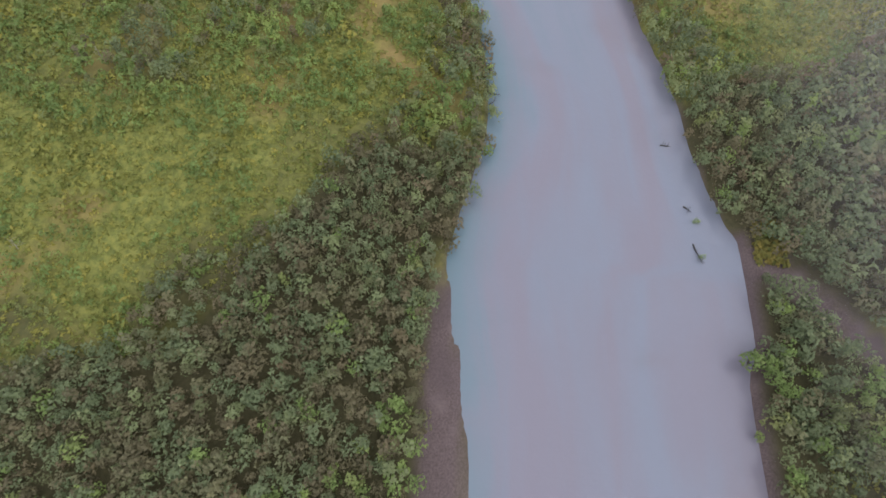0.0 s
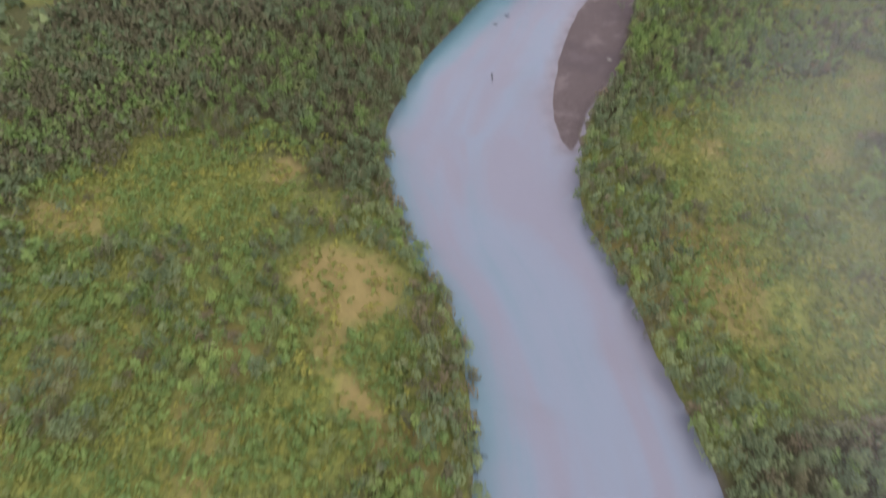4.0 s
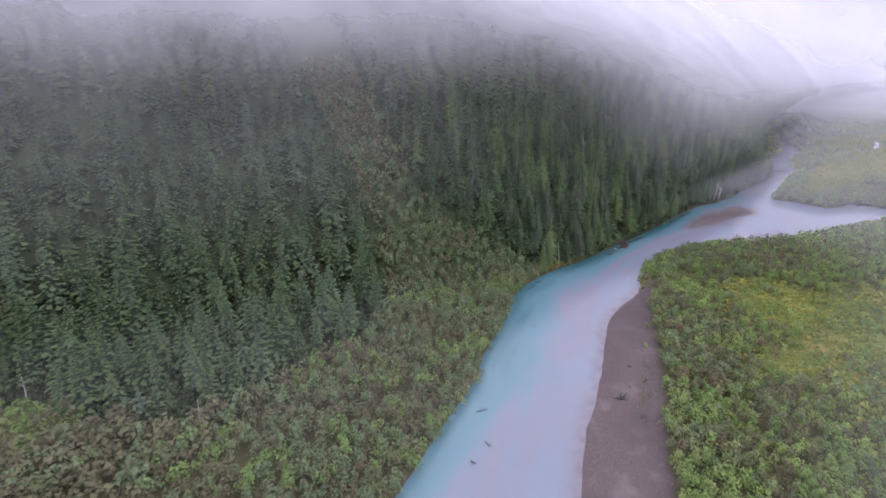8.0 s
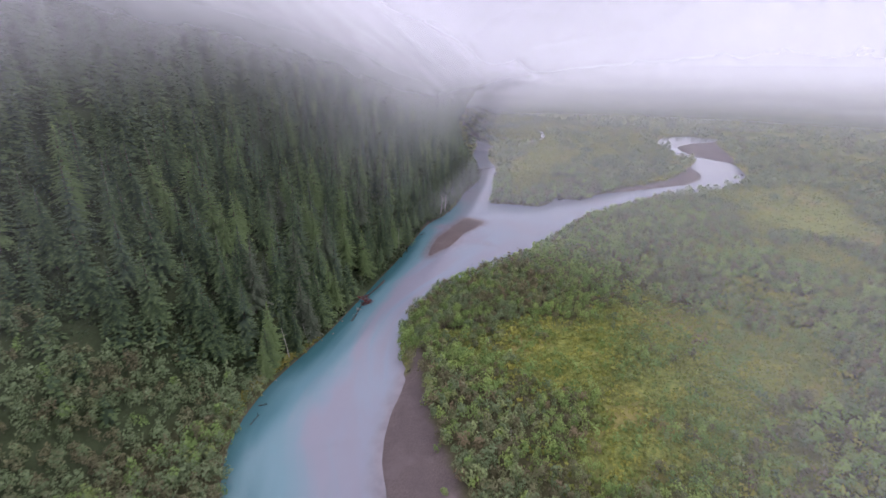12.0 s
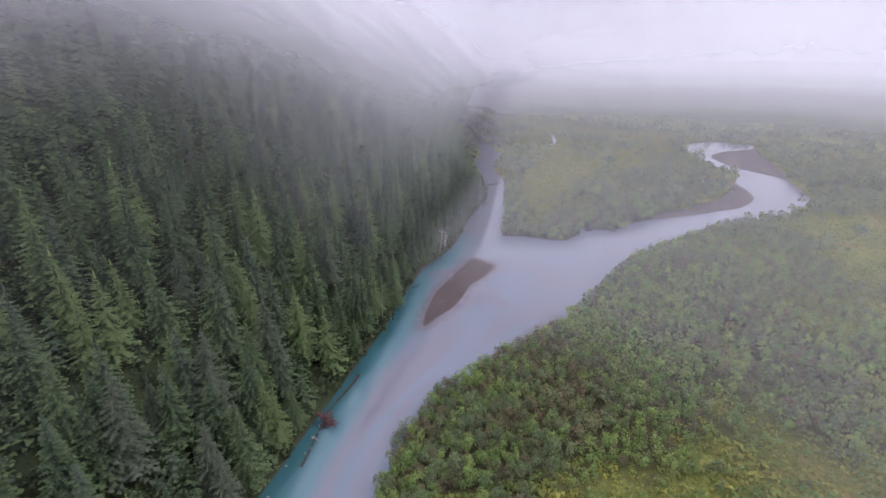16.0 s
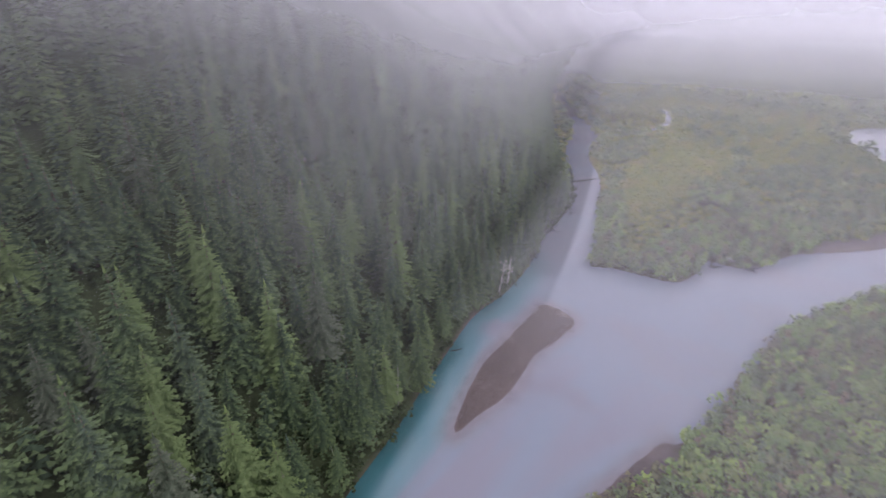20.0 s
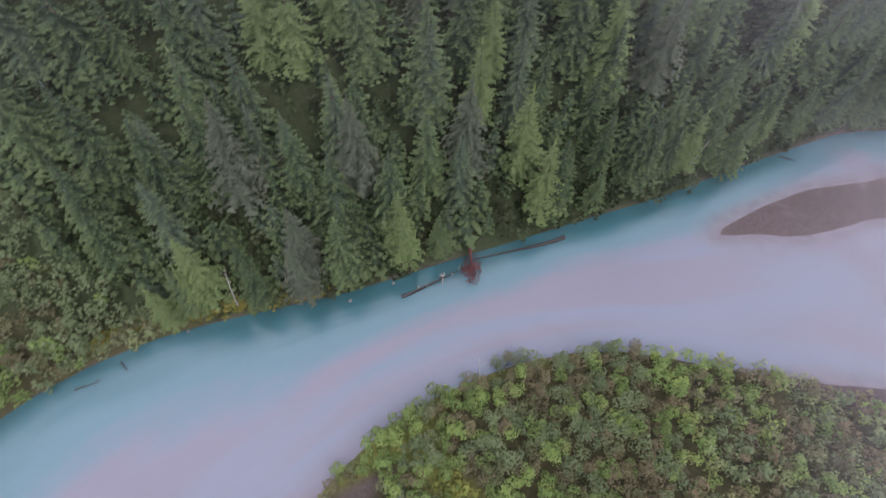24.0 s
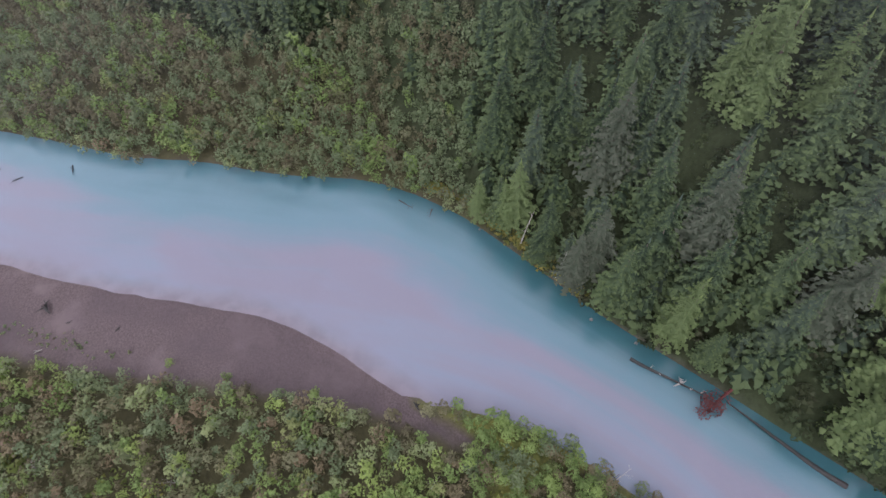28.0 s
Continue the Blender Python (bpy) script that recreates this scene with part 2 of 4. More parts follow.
RIVER = np.vstack([LEFT_BANK, CREEK, POINT, LOOP, RIGHT_BANK])
ISLAND = smooth([146, 343, 149, 334, 143, 330, 132, 325, 123, 318, 115, 314, 107, 311, 112, 318, 122, 328, 131, 334, 140, 340], 5, True)
LONG_BAR = smooth([25, 125, 22, 134, 22, 144, 25, 161, 30, 179, 37, 195, 45, 217, 49, 228, 57, 239, 66, 249, 74, 258, 63.5, 236.5, 55, 206.5, 45, 176.5, 37.5, 151, 30, 140], 5, True)
SPIT = smooth([120, 289, 127, 291.8, 135, 294.0, 142, 295.6, 138, 290], 4, True)
FAR_BAR = smooth([431, 403, 408, 410, 385, 406.5, 373, 393, 367, 383, 361.5, 373, 359.5, 358, 358, 346, 366, 348, 391, 368, 418, 393], 4, True)
POINT_BAR = smooth([238, 338, 250, 333, 270, 329, 284, 326.3, 302, 330, 318, 342, 328, 354.5, 312, 349, 295, 342, 271, 338, 250, 340], 4, True)
LOW_BAR = smooth([9, -90, 5.5, -30, 5, 0, 4, 12, 1.5, 27, -0.5, 28, -1.5, 8, -1, -30, 2, -90], 4, True)
MUD_TRACK = smooth([44, 38, 47, 36, 52, 32.5, 59, 26, 65, 18, 80, -2, 95, -22, 92, -24, 76, -4, 62, 15, 55, 23, 50, 28, 44, 32], 4, True)
EAST_BEACH = smooth([42, -40, 41, 2, 41, 15, 43, 30, 43, 38, 45, 33, 45.5, 22, 43.5, 14, 43.5, 0, 45, -40], 4, True)
GRAVEL = (ISLAND, LONG_BAR, SPIT, FAR_BAR, POINT_BAR, LOW_BAR, MUD_TRACK, EAST_BEACH)
BARS_IN_RIVER = (ISLAND, LONG_BAR, SPIT)


def inside(poly, p):
    a, b = poly, np.roll(poly, -1, 0)
    hit = np.zeros(len(p), bool)
    for (x1, y1), (x2, y2) in zip(a, b):
        if y1 != y2:
            cross = ((y1 > p[:, 1]) != (y2 > p[:, 1])) & (p[:, 0] < (x2 - x1) * (p[:, 1] - y1) / (y2 - y1) + x1)
            hit ^= cross
    return hit


def gap(line, p, closed=False):
    """Distance from points p to a line."""
    best = np.full(len(p), 1e9)
    ends = np.vstack([line[1:], line[:1]]) if closed else line[1:]
    for a, b in zip(line, ends):
        d = b - a
        w = p - a
        t = np.clip((w @ d) / max(d @ d, 1e-9), 0, 1)
        best = np.minimum(best, ((w - t[:, None] * d) ** 2).sum(1))
    return np.sqrt(best)


def exact_depth(poly, p):
    return np.where(inside(poly, p), 1, -1) * gap(poly, p, True)


RIVER_CELL, RIVER_LOW = 1.25, np.array((-80.0, -155.0))
rx, ry = RIVER_LOW[0] + RIVER_CELL * np.arange(481), RIVER_LOW[1] + RIVER_CELL * np.arange(625)
RIVER_DEPTH = np.maximum(exact_depth(RIVER, np.stack(np.meshgrid(rx, ry, indexing="ij"), -1).reshape(-1, 2)), -60).reshape(481, 625)


def river_depth(p):
    """Signed distance to the river's edge, read off a fine grid."""
    q = (p - RIVER_LOW) / RIVER_CELL
    i = np.clip(np.floor(q).astype(int), 0, (479, 623))
    f = np.clip(q - i, 0, 1)
    a, b = i[:, 0], i[:, 1]
    low = RIVER_DEPTH[a, b] * (1 - f[:, 0]) + RIVER_DEPTH[a + 1, b] * f[:, 0]
    high = RIVER_DEPTH[a, b + 1] * (1 - f[:, 0]) + RIVER_DEPTH[a + 1, b + 1] * f[:, 0]
    return low * (1 - f[:, 1]) + high * f[:, 1]


def depth_in(poly, p):
    """Signed distance: positive inside; no more than 60 m outside."""
    if poly is RIVER:
        return river_depth(p)
    d = np.full(len(p), -60.0)
    close_by = ((p > poly.min(0) - 60) & (p < poly.max(0) + 60)).all(1)
    if close_by.any():
        d[close_by] = np.maximum(exact_depth(poly, p[close_by]), -60)
    return d


def step(a, b, x):
    t = np.clip((x - a) / (b - a), 0, 1)
    return t * t * (3 - 2 * t)


def lumps(p, size, seed=0):
    """Smooth value noise, 0 to 1, over the plan."""
    rng = np.random.default_rng(seed)
    grid = rng.random((64, 64))
    out, total = 0, 0
    for octave, weight in ((1, 0.6), (2, 0.28), (4, 0.12)):
        q = p / size * octave + 17.3 * octave
        i = np.floor(q).astype(int)
        f = q - i
        f = f * f * (3 - 2 * f)
        a, b = i[:, 0] % 64, i[:, 1] % 64
        c, d = (a + 1) % 64, (b + 1) % 64
        v = (grid[a, b] * (1 - f[:, 0]) + grid[c, b] * f[:, 0]) * (1 - f[:, 1]) + (grid[a, d] * (1 - f[:, 0]) + grid[c, d] * f[:, 0]) * f[:, 1]
        out, total = out + weight * v, total + weight
    return out / total


ALONG, UPHILL, CORNER = np.array((0.75, 0.66)), np.array((-0.66, 0.75)), np.array((84.0, 303.0))


FOOT = (-700, -250, -160, -70, 60, 150, 230, 300, 560, 800, 1000, 1200, 1400, 1900), (190, 60, 30, 0, 1, 3, 27, 40, 80, 60, -60, -220, -400, -500)


def hill_coords(p):
    """Metres along the valley side, and metres behind the foot of the hill."""
    s, d = (p - CORNER) @ ALONG, (p - CORNER) @ UPHILL
    foot = np.interp(s, *FOOT)
    return s, d - foot


def hill_height(p):
    s, d = hill_coords(p)
    up = np.where(d > 0, 0.82 * d * d / (d + 4), 0)
    up = 330 * (1 - np.exp(-up / 330)) * (1 - 0.97 * step(700, 1230, s))
    return up * (0.9 + 0.25 * lumps(p, 60, 5)) + 0.5 * step(0, 30, d) * (lumps(p, 9, 6) - 0.5)


def land_height(p):
    """Height of the dry and drowned ground."""
    out = -depth_in(RIVER, p)
    z = -1.3 + 2.0 * step(-2.2, 1.3, out) + 0.9 * step(4, 40, out) * lumps(p, 35, 2) + 0.25 * (lumps(p, 6, 3) - 0.4) * step(0.5, 3, out)
    for bar in BARS_IN_RIVER:
        deep = depth_in(bar, p) + 1.2 * (lumps(p, 5, 8) - 0.5)
        z = np.maximum(z, np.where(deep > -4, 0.55 * (1 - np.exp(-np.maximum(deep, -6) / 6)), -1.3))
    for bar in (LOW_BAR, MUD_TRACK, EAST_BEACH, POINT_BAR, FAR_BAR):
        z = np.where(inside(bar, p), np.clip(z, -2, 0.25) + 0.1, z)
    return z + hill_height(p)


# meadows, clearings and thickets of the flat valley
STRAW = [smooth(q, 4, True) for q in ([-28, 92, -18, 98, -5, 90, -8, 83, -13, 79, -24, 84], [-15, 73, -9, 70, -6, 64, -13, 68], [-38, 118, -31, 119, -28, 112, -36, 110])]
MEADOWS = [smooth(q, 4, True) for q in (
    [-90, 20, -52, 16, -36, 22, -22, 44, -14, 54, -8, 62, -14, 78, -40, 66, -70, 60, -110, 70],
    [-60, 92, -30, 100, -24, 112, -50, 116, -80, 106],
    [46, 102, 76, 92, 72, 76, 54, 70, 44, 84], [52, 138, 77, 148, 105, 161, 84, 123, 70, 113, 56, 110, 43, 118, 40, 127], [75, 203, 120, 228, 153, 249, 119, 188, 94, 190],
    [92, 244, 103, 251, 143, 235, 157, 203, 133, 191, 114, 203, 111, 220, 88, 224],
    [280, 299, 326, 282, 271, 234, 194, 206, 211, 239, 240, 271], [231, 431, 296, 457, 276, 402, 238, 388, 199, 383], [371, 616, 370, 429, 340, 385, 410, 511])]
THICKETS = [smooth(q, 4, True) for q in (
    [-14, 150, 2, 180, 12, 205, 24, 245, 34, 262, 10, 270, -12, 240, -22, 215, -36, 195, -48, 182, -30, 160],
    [-60, 8, -36, 16, -24, 36, -14, 48, 5, 49, 2, 36, -1, 27, -1, -30, -70, -30],
    [41, 65, 57, 68, 80, 72, 90, 40, 61, 26, 50, 38], [-95, 126, -68, 133, -41, 129, -22, 123, -13, 128, -2, 173, -18, 182, -81, 178, -130, 167],
    [30, 135, 45, 180, 62, 235, 70, 255, 82, 250, 62, 190, 40, 140], [76, 266, 96, 282, 140, 291, 195, 309, 230, 300, 160, 262, 100, 255], [180, 348, 200, 345, 240, 342, 290, 350, 310, 358, 250, 365, 225, 364, 195, 358], [262, 366, 300, 362, 322, 384, 300, 398, 276, 392], [236, 436, 262, 440, 272, 456, 250, 462])]
FOREST_EDGE = smooth([-420, 150, -135, 178, -93, 192, -64, 185, -46, 184, -35, 196, -28, 207, -18, 217, -13, 236, -22, 262, -44, 300, -75, 352, -60, 362, -29, 318, -10, 284, -3, 274, 11, 268,
                      35, 263, 57, 280, 84, 305, 113, 334, 137, 353, 152, 365, 166, 380, 192, 402, 202, 417, 211, 438, 236, 480, 290, 565, 455, 740, 900, 1040, 300, 1700, -900, 1200])


def in_forest(p):
    return inside(FOREST_EDGE, p)


# ---------------------------------------------------------------- building helpers
def mesh_from(name, verts, faces, material, smooth_faces=False, **values):
    """A mesh from arrays; faces all have the same number of corners. values: floats for each vertex."""
    verts, faces = np.asarray(verts, np.float32), np.asarray(faces, np.int32)
    me = bpy.data.meshes.new(name)
    me.vertices.add(len(verts))
    me.vertices.foreach_set("co", verts.ravel())
    k = faces.shape[1]
    me.loops.add(faces.size)
    me.loops.foreach_set("vertex_index", faces.ravel())
    me.polygons.add(len(faces))
    me.polygons.foreach_set("loop_start", np.arange(0, faces.size, k, dtype=np.int32))
    me.polygons.foreach_set("loop_total", np.full(len(faces), k, np.int32))
    me.polygons.foreach_set("use_smooth", np.full(len(faces), smooth_faces))
    for key, v in values.items():
        me.attributes.new(key, "FLOAT", "POINT").data.foreach_set("value", np.asarray(v, np.float32))
    me.materials.append(material)
    me.update(calc_edges=True)
    return me


def part(name, me, parent, label=""):
    ob = new(name, me)
    ob.parent = parent
    return tagged(ob, label)


def grid_faces(nx, ny):
    i, j = np.meshgrid(np.arange(nx - 1), np.arange(ny - 1), indexing="ij")
    a = (i * ny + j).ravel()
    return np.stack([a, a + ny, a + ny + 1, a + 1], 1)


def spaced(lo, hi, fine, far):
    """Even steps between lo and hi, growing ones out to the distance far on both sides."""
    grow = np.geomspace(fine, far, 34).cumsum()
    grow = grow[grow < far]
    return np.concatenate([lo - grow[::-1], np.arange(lo, hi, fine), hi + grow])


# ---------------------------------------------------------------- ground, water
gx, gy = spaced(-60, 455, 1.8, 4200), spaced(-15, 450, 1.8, 4200)
P = np.stack(np.meshgrid(gx, gy, indexing="ij"), -1).reshape(-1, 2)
Z = land_height(P)
out = -depth_in(RIVER, P)
s_, d_ = hill_coords(P)
gravel = np.zeros(len(P))
for poly in GRAVEL:
    gravel = np.maximum(gravel, step(-0.8, 0.6, depth_in(poly, P)))
gravel = np.maximum(gravel, step(0.0, -0.8, out))
meadow = np.zeros(len(P))
for poly in MEADOWS:
    meadow = np.maximum(meadow, step(-7, 9, depth_in(poly, P) + 16 * (lumps(P, 11, 14) - 0.5)))
meadow = np.maximum(meadow, step(0.5, 0.62, lumps(P, 45, 4)) * 0.8)
meadow = np.where((P[:, 1] > 140) & (P[:, 0] < 37) & (gap(LEFT_BANK, P) < 90), 0.05, meadow)
for poly in THICKETS:
    meadow *= step(1.5, -1.5, depth_in(poly, P))
straw = 0.75 * step(0.56, 0.72, lumps(P, 13, 33)) * step(0.3, 0.8, meadow)
for poly in STRAW:
    straw = np.maximum(straw, step(-1, 3, depth_in(poly, P) + 7 * (lumps(P, 4, 19) - 0.55)))
WOODED_BANK = (P[:, 0] > 54) & (P[:, 1] > 262)
far = step(40, 160, np.maximum.reduce([P[:, 0] - 400, -110 - P[:, 0], P[:, 1] - 540, -30 - P[:, 1]]) + 60)
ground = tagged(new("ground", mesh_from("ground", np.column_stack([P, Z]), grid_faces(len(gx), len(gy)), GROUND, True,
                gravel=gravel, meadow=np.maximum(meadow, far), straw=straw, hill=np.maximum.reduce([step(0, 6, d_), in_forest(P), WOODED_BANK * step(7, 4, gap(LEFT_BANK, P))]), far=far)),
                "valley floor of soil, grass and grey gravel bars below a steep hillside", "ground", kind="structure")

wx, wy = np.arange(-40, 500, 2.5), np.arange(-95, 570, 2.5)
Q = np.stack(np.meshgrid(wx, wy, indexing="ij"), -1).reshape(-1, 2)
wet = -depth_in(RIVER, Q)
from_left = gap(LEFT_BANK, Q)
sq = (Q - CORNER) @ ALONG
clear = np.exp(-(from_left / np.interp(sq, (-140, -90, -40, 20), (7.0, 10.5, 7.5, 6.5))) ** 1.5) * np.interp(sq, (-300, -170, -110, -62, -45, 40, 70, 110), (0.25, 0.35, 0.75, 0.8, 1.1, 1.15, 0.8, 0.2))
clear += 0.30 * np.exp(-(from_left / 24.0) ** 2) * np.interp(sq, (-180, -110, -60, 10), (0.3, 1, 0.8, 0))
from_right = gap(RIGHT_BANK, Q)
across = from_left / (from_left + from_right + 0.1)
lengths = np.concatenate([[0], np.linalg.norm(np.diff(LEFT_BANK, axis=0), axis=1).cumsum()])
nearest = np.concatenate([((chunk[:, None] - LEFT_BANK[None]) ** 2).sum(-1).argmin(1) for chunk in np.array_split(Q, 20)])
tangent = np.gradient(LEFT_BANK, axis=0)
tangent /= np.linalg.norm(tangent, axis=1, keepdims=True)
across = np.where(nearest >= len(LEFT_BANK) - 24, 0.45, across)
along = lengths[nearest] + ((Q - LEFT_BANK[nearest]) * tangent[nearest]).sum(1)
shoal = np.zeros(len(Q))
for poly in (ISLAND, LONG_BAR, SPIT):
    shoal = np.maximum(shoal, 0.75 * step(-3.5, -0.3, depth_in(poly, Q)))
faces = grid_faces(len(wx), len(wy))
faces = faces[(wet[faces] < 6).any(1)]
used = np.unique(faces)
remap = np.zeros(len(Q), int)
remap[used] = np.arange(len(used))
water = tagged(new("water", mesh_from("water", np.column_stack([Q[used], np.zeros(len(used))]), remap[faces], WATER, True, clear=clear[used], shoal=shoal[used], across=across[used], along=along[used])),
               "milky lavender glacial river with a turquoise stream along its wooded bank", "river", kind="structure")


# a narrow brook winds over the far meadow to the creek
brook = smooth([262, 496, 272, 484, 281, 481, 295, 480, 307, 483, 321, 489, 334, 502, 346, 516, 353, 528], 6)
aside = np.gradient(brook, axis=0)
aside = np.column_stack([-aside[:, 1], aside[:, 0]]) / np.linalg.norm(aside, axis=1, keepdims=True)
width = 1.3 + 0.7 * np.sin(np.arange(len(brook)) * 0.9)[:, None]
q = np.stack([brook - aside * width, brook + aside * width], 1).reshape(-1, 2)
tagged(new("water", mesh_from("brook", np.column_stack([q, land_height(q) + 0.25]), grid_faces(len(brook), 2), WATER, True, clear=np.zeros(len(q)), shoal=np.zeros(len(q)))),
       "narrow brook winding through the far meadow", "stream", kind="structure")


# ponds far out on the flat
for x, y, a, b in ((706, 426, 16, 8), (1083, 577, 46, 15)):
    turn_ = np.linspace(0, 2 * np.pi, 25)[:-1]
    rim = np.column_stack([x + a * np.cos(turn_) * (1 + 0.15 * np.sin(3 * turn_)), y + b * np.sin(turn_), np.full(24, 2.2)])
    tagged(new("water", mesh_from("pond", rim, [list(range(24))], WATER, True, clear=np.zeros(24), shoal=np.zeros(24))), "pale pond lying far out on the valley flat", "pond", kind="structure")


# ---------------------------------------------------------------- foliage shapes
def clump_shape(rng, radius, tall, leaves, size, hollow=0.62):
    """A bush crown as many small leaf sprays on a lumpy dome: triangles (n, 3, 3)."""
    lobes = np.clip(rng.normal(0, 1, (5, 3)), -1.5, 1.5) * (0.52, 0.52, 0.34) * radius
    u = rng.random(leaves)
    az = rng.random(leaves) * 2 * np.pi
    cz = 1 - u * 1.05
    r = np.sqrt(np.maximum(0, 1 - np.clip(cz, -1, 1) ** 2))
    out_ = np.stack([np.cos(az) * r, np.sin(az) * r, cz], 1)
    lob = rng.integers(0, 5, leaves)
    at = lobes[lob] + out_ * np.array((radius * 0.62, radius * 0.62, tall * 0.5)) * (hollow + (1 - hollow) * rng.random((leaves, 1)) ** 0.5)
    at[:, 2] += tall * 0.52
    at[:, 2] = np.maximum(at[:, 2], 0.05)
    n = out_ + rng.normal(0, 0.38, (leaves, 3)) + (0, 0, 0.25)
    n /= np.linalg.norm(n, axis=1, keepdims=True)
    a = np.cross(n, rng.normal(0, 1, (leaves, 3)))
    a /= np.linalg.norm(a, axis=1, keepdims=True)
    b = np.cross(n, a)
    k = size * (0.6 + 0.8 * rng.random((leaves, 1)))
    return np.stack([at - a * k - b * k * 0.55, at + a * k * 0.9 - b * k * 0.4, at + b * k + n * k * 0.3], 1)


def scatter_mesh(name, shapes, where, height, turn, grow, tone, material, tips=None):
    """Many plants joined into one mesh; shapes: templates of quads or triangles (n, k, 3)."""
    rng = np.random.default_rng(len(where))
    pick = rng.integers(0, len(shapes), len(where))
    vs, ts, ends = [], [], []
    for k, shape in enumerate(shapes):
        sel = np.nonzero(pick == k)[0]
        if not len(sel):
            continue
        c, s = np.cos(turn[sel])[:, None, None], np.sin(turn[sel])[:, None, None]
        g = grow[sel][:, None, None]
        x = (shape[None, :, :, 0] * c - shape[None, :, :, 1] * s) * g + where[sel, 0][:, None, None]
        y = (shape[None, :, :, 0] * s + shape[None, :, :, 1] * c) * g + where[sel, 1][:, None, None]
        z = shape[None, :, :, 2] * g + height[sel][:, None, None]
        v = np.stack([x, y, z], -1)
        vs.append(v.reshape(-1, 3))
        own = np.zeros(len(shape)) if tips is None else tips[k]
        ts.append(np.broadcast_to(tone[sel][:, None, None], v.shape[:3]).ravel())
        ends.append(np.broadcast_to(own[None, :, None], v.shape[:3]).ravel())
    v, t = np.vstack(vs), np.concatenate(ts)
    k = shapes[0].shape[1]
    return mesh_from(name, v, np.arange(len(v)).reshape(-1, k), material, False, tone=t, tip=np.concatenate(ends))


def jitter(x0, x1, y0, y1, pitch, seed):
    rng = np.random.default_rng(seed)
    g = np.stack(np.meshgrid(np.arange(x0, x1, pitch), np.arange(y0, y1, pitch), indexing="ij"), -1).reshape(-1, 2)
    return g + rng.uniform(-0.5, 0.5, g.shape) * pitch * 1.1


def bare(p, margin=-0.7):
    """Where nothing grows: water and gravel."""
    hit = -depth_in(RIVER, p) < margin
    wet_ = river_depth(p) > -0.3
    for poly in GRAVEL:
        deep = depth_in(poly, p)
        hit |= (deep > 0) | ((deep > -3) & wet_)
    return hit


def in_any(polys, p):
    hit = np.zeros(len(p), bool)
    for poly in polys:
        hit |= inside(poly, p)
    return hit


rng = np.random.default_rng(11)


def shrub_cover(p):
    """0 on open meadow, 1 in closed thickets."""
    v = 0.25 + 0.9 * (lumps(p, 26, 9) - 0.3)
    open_ = np.full(len(p), -50.0)
    for poly in MEADOWS:
        open_ = np.maximum(open_, depth_in(poly, p))
    v = v - np.where(p[:, 0] > 30, np.interp(p[:, 1], (150, 190), (0.85, 0.38)), 0.6) * step(-7, 9, open_ + 16 * (lumps(p, 11, 14) - 0.5)) + 0.35 * step(0.6, 0.75, lumps(p, 13, 15))
    v = np.where(in_any(THICKETS, p), 1.0, v)
    v = np.maximum(v, 1.0 * step(11, 5, -depth_in(RIVER, p)))
    return np.where(in_any(STRAW, p), 0.0, v)


# closed thickets and scattered bushes near the river, joined by kind of leaf
near = jitter(-105, 250, -28, 400, 1.66, 21)
near = near[~bare(near) & ~in_forest(near)]
_, d_near = hill_coords(near)
near = near[(d_near < 95) & ~((gap(FOREST_EDGE, near) < 3.5) & (d_near > -9) & (near[:, 0] > 37) & (near[:, 1] > 262))]
visible = (near[:, 1] < 175) & (near[:, 0] > -105) & (near[:, 0] < 125) | (near[:, 1] >= 130)
near = near[visible]
cover = shrub_cover(near)
kind_noise, brown_noise = lumps(near, 12, 12), lumps(near, 10, 13)
roll = np.random.default_rng(5).random(len(near))
bush = cover + 0.3 * (roll - 0.5) > 0.42
_, d_near = hill_coords(near)
left_flat = (near[:, 1] > 160) & (near[:, 0] < 30) & (gap(LEFT_BANK, near) < 140) & (near[:, 0] < np.interp(near[:, 1], (110, 200, 260), (-12, 8, 32)))
roll_b, roll_a = np.random.default_rng(6).random((2, len(near)))
bush &= ~(left_flat & (roll < 0.3) & (gap(LEFT_BANK, near) > 5))
brown_share = 0.06 + np.where((near[:, 1] < 52) & (near[:, 0] < 10), 0.30, 0.06) + np.where((near[:, 0] > 50) & (near[:, 1] > 190), 0.12, 0.0) + np.where((near[:, 0] < -12) & (near[:, 1] > 108) & (near[:, 1] < 165), 0.3, 0.0) + 0.34 * step(0.5, 0.75, brown_noise) + np.where((d_near > 4) & (near[:, 1] > 235), np.interp(near[:, 1], (265, 300), (0.02, 0.35)), 0) + np.where(left_flat, np.interp(near[:, 0], (-45, -15), (0.45, 0.08)), 0)
alder_share = np.where(near[:, 1] < 52, 0.04, np.where((near[:, 0] > 50) & (near[:, 1] > 225), 0.34, 0.10)) + 0.8 * step(-0.06, 0.06, kind_noise - np.interp(near[:, 1], (40, 60, 130, 200), (0.7, 0.60, 0.53, 0.50)))
brown = bush & (roll_b < brown_share)
alder = bush & ~brown & ~((d_near > 0) & (near[:, 1] > 225) & (roll_a > 0.05)) & (roll_a < np.where(left_flat, 0.6 * alder_share, alder_share))
willow = bush & ~brown & ~alder
herbs = ~bush & ~left_flat & (roll < np.where(in_any(STRAW, near), 0.4, 0.92))
close = np.minimum.reduce([np.hypot(near[:, 0] - 88, near[:, 1] - 268), 30 + np.hypot(near[:, 0] - 47, near[:, 1] - 22), 32 + np.hypot(near[:, 0] - 2, near[:, 1] - 48)])
picked = np.zeros(len(near), bool)
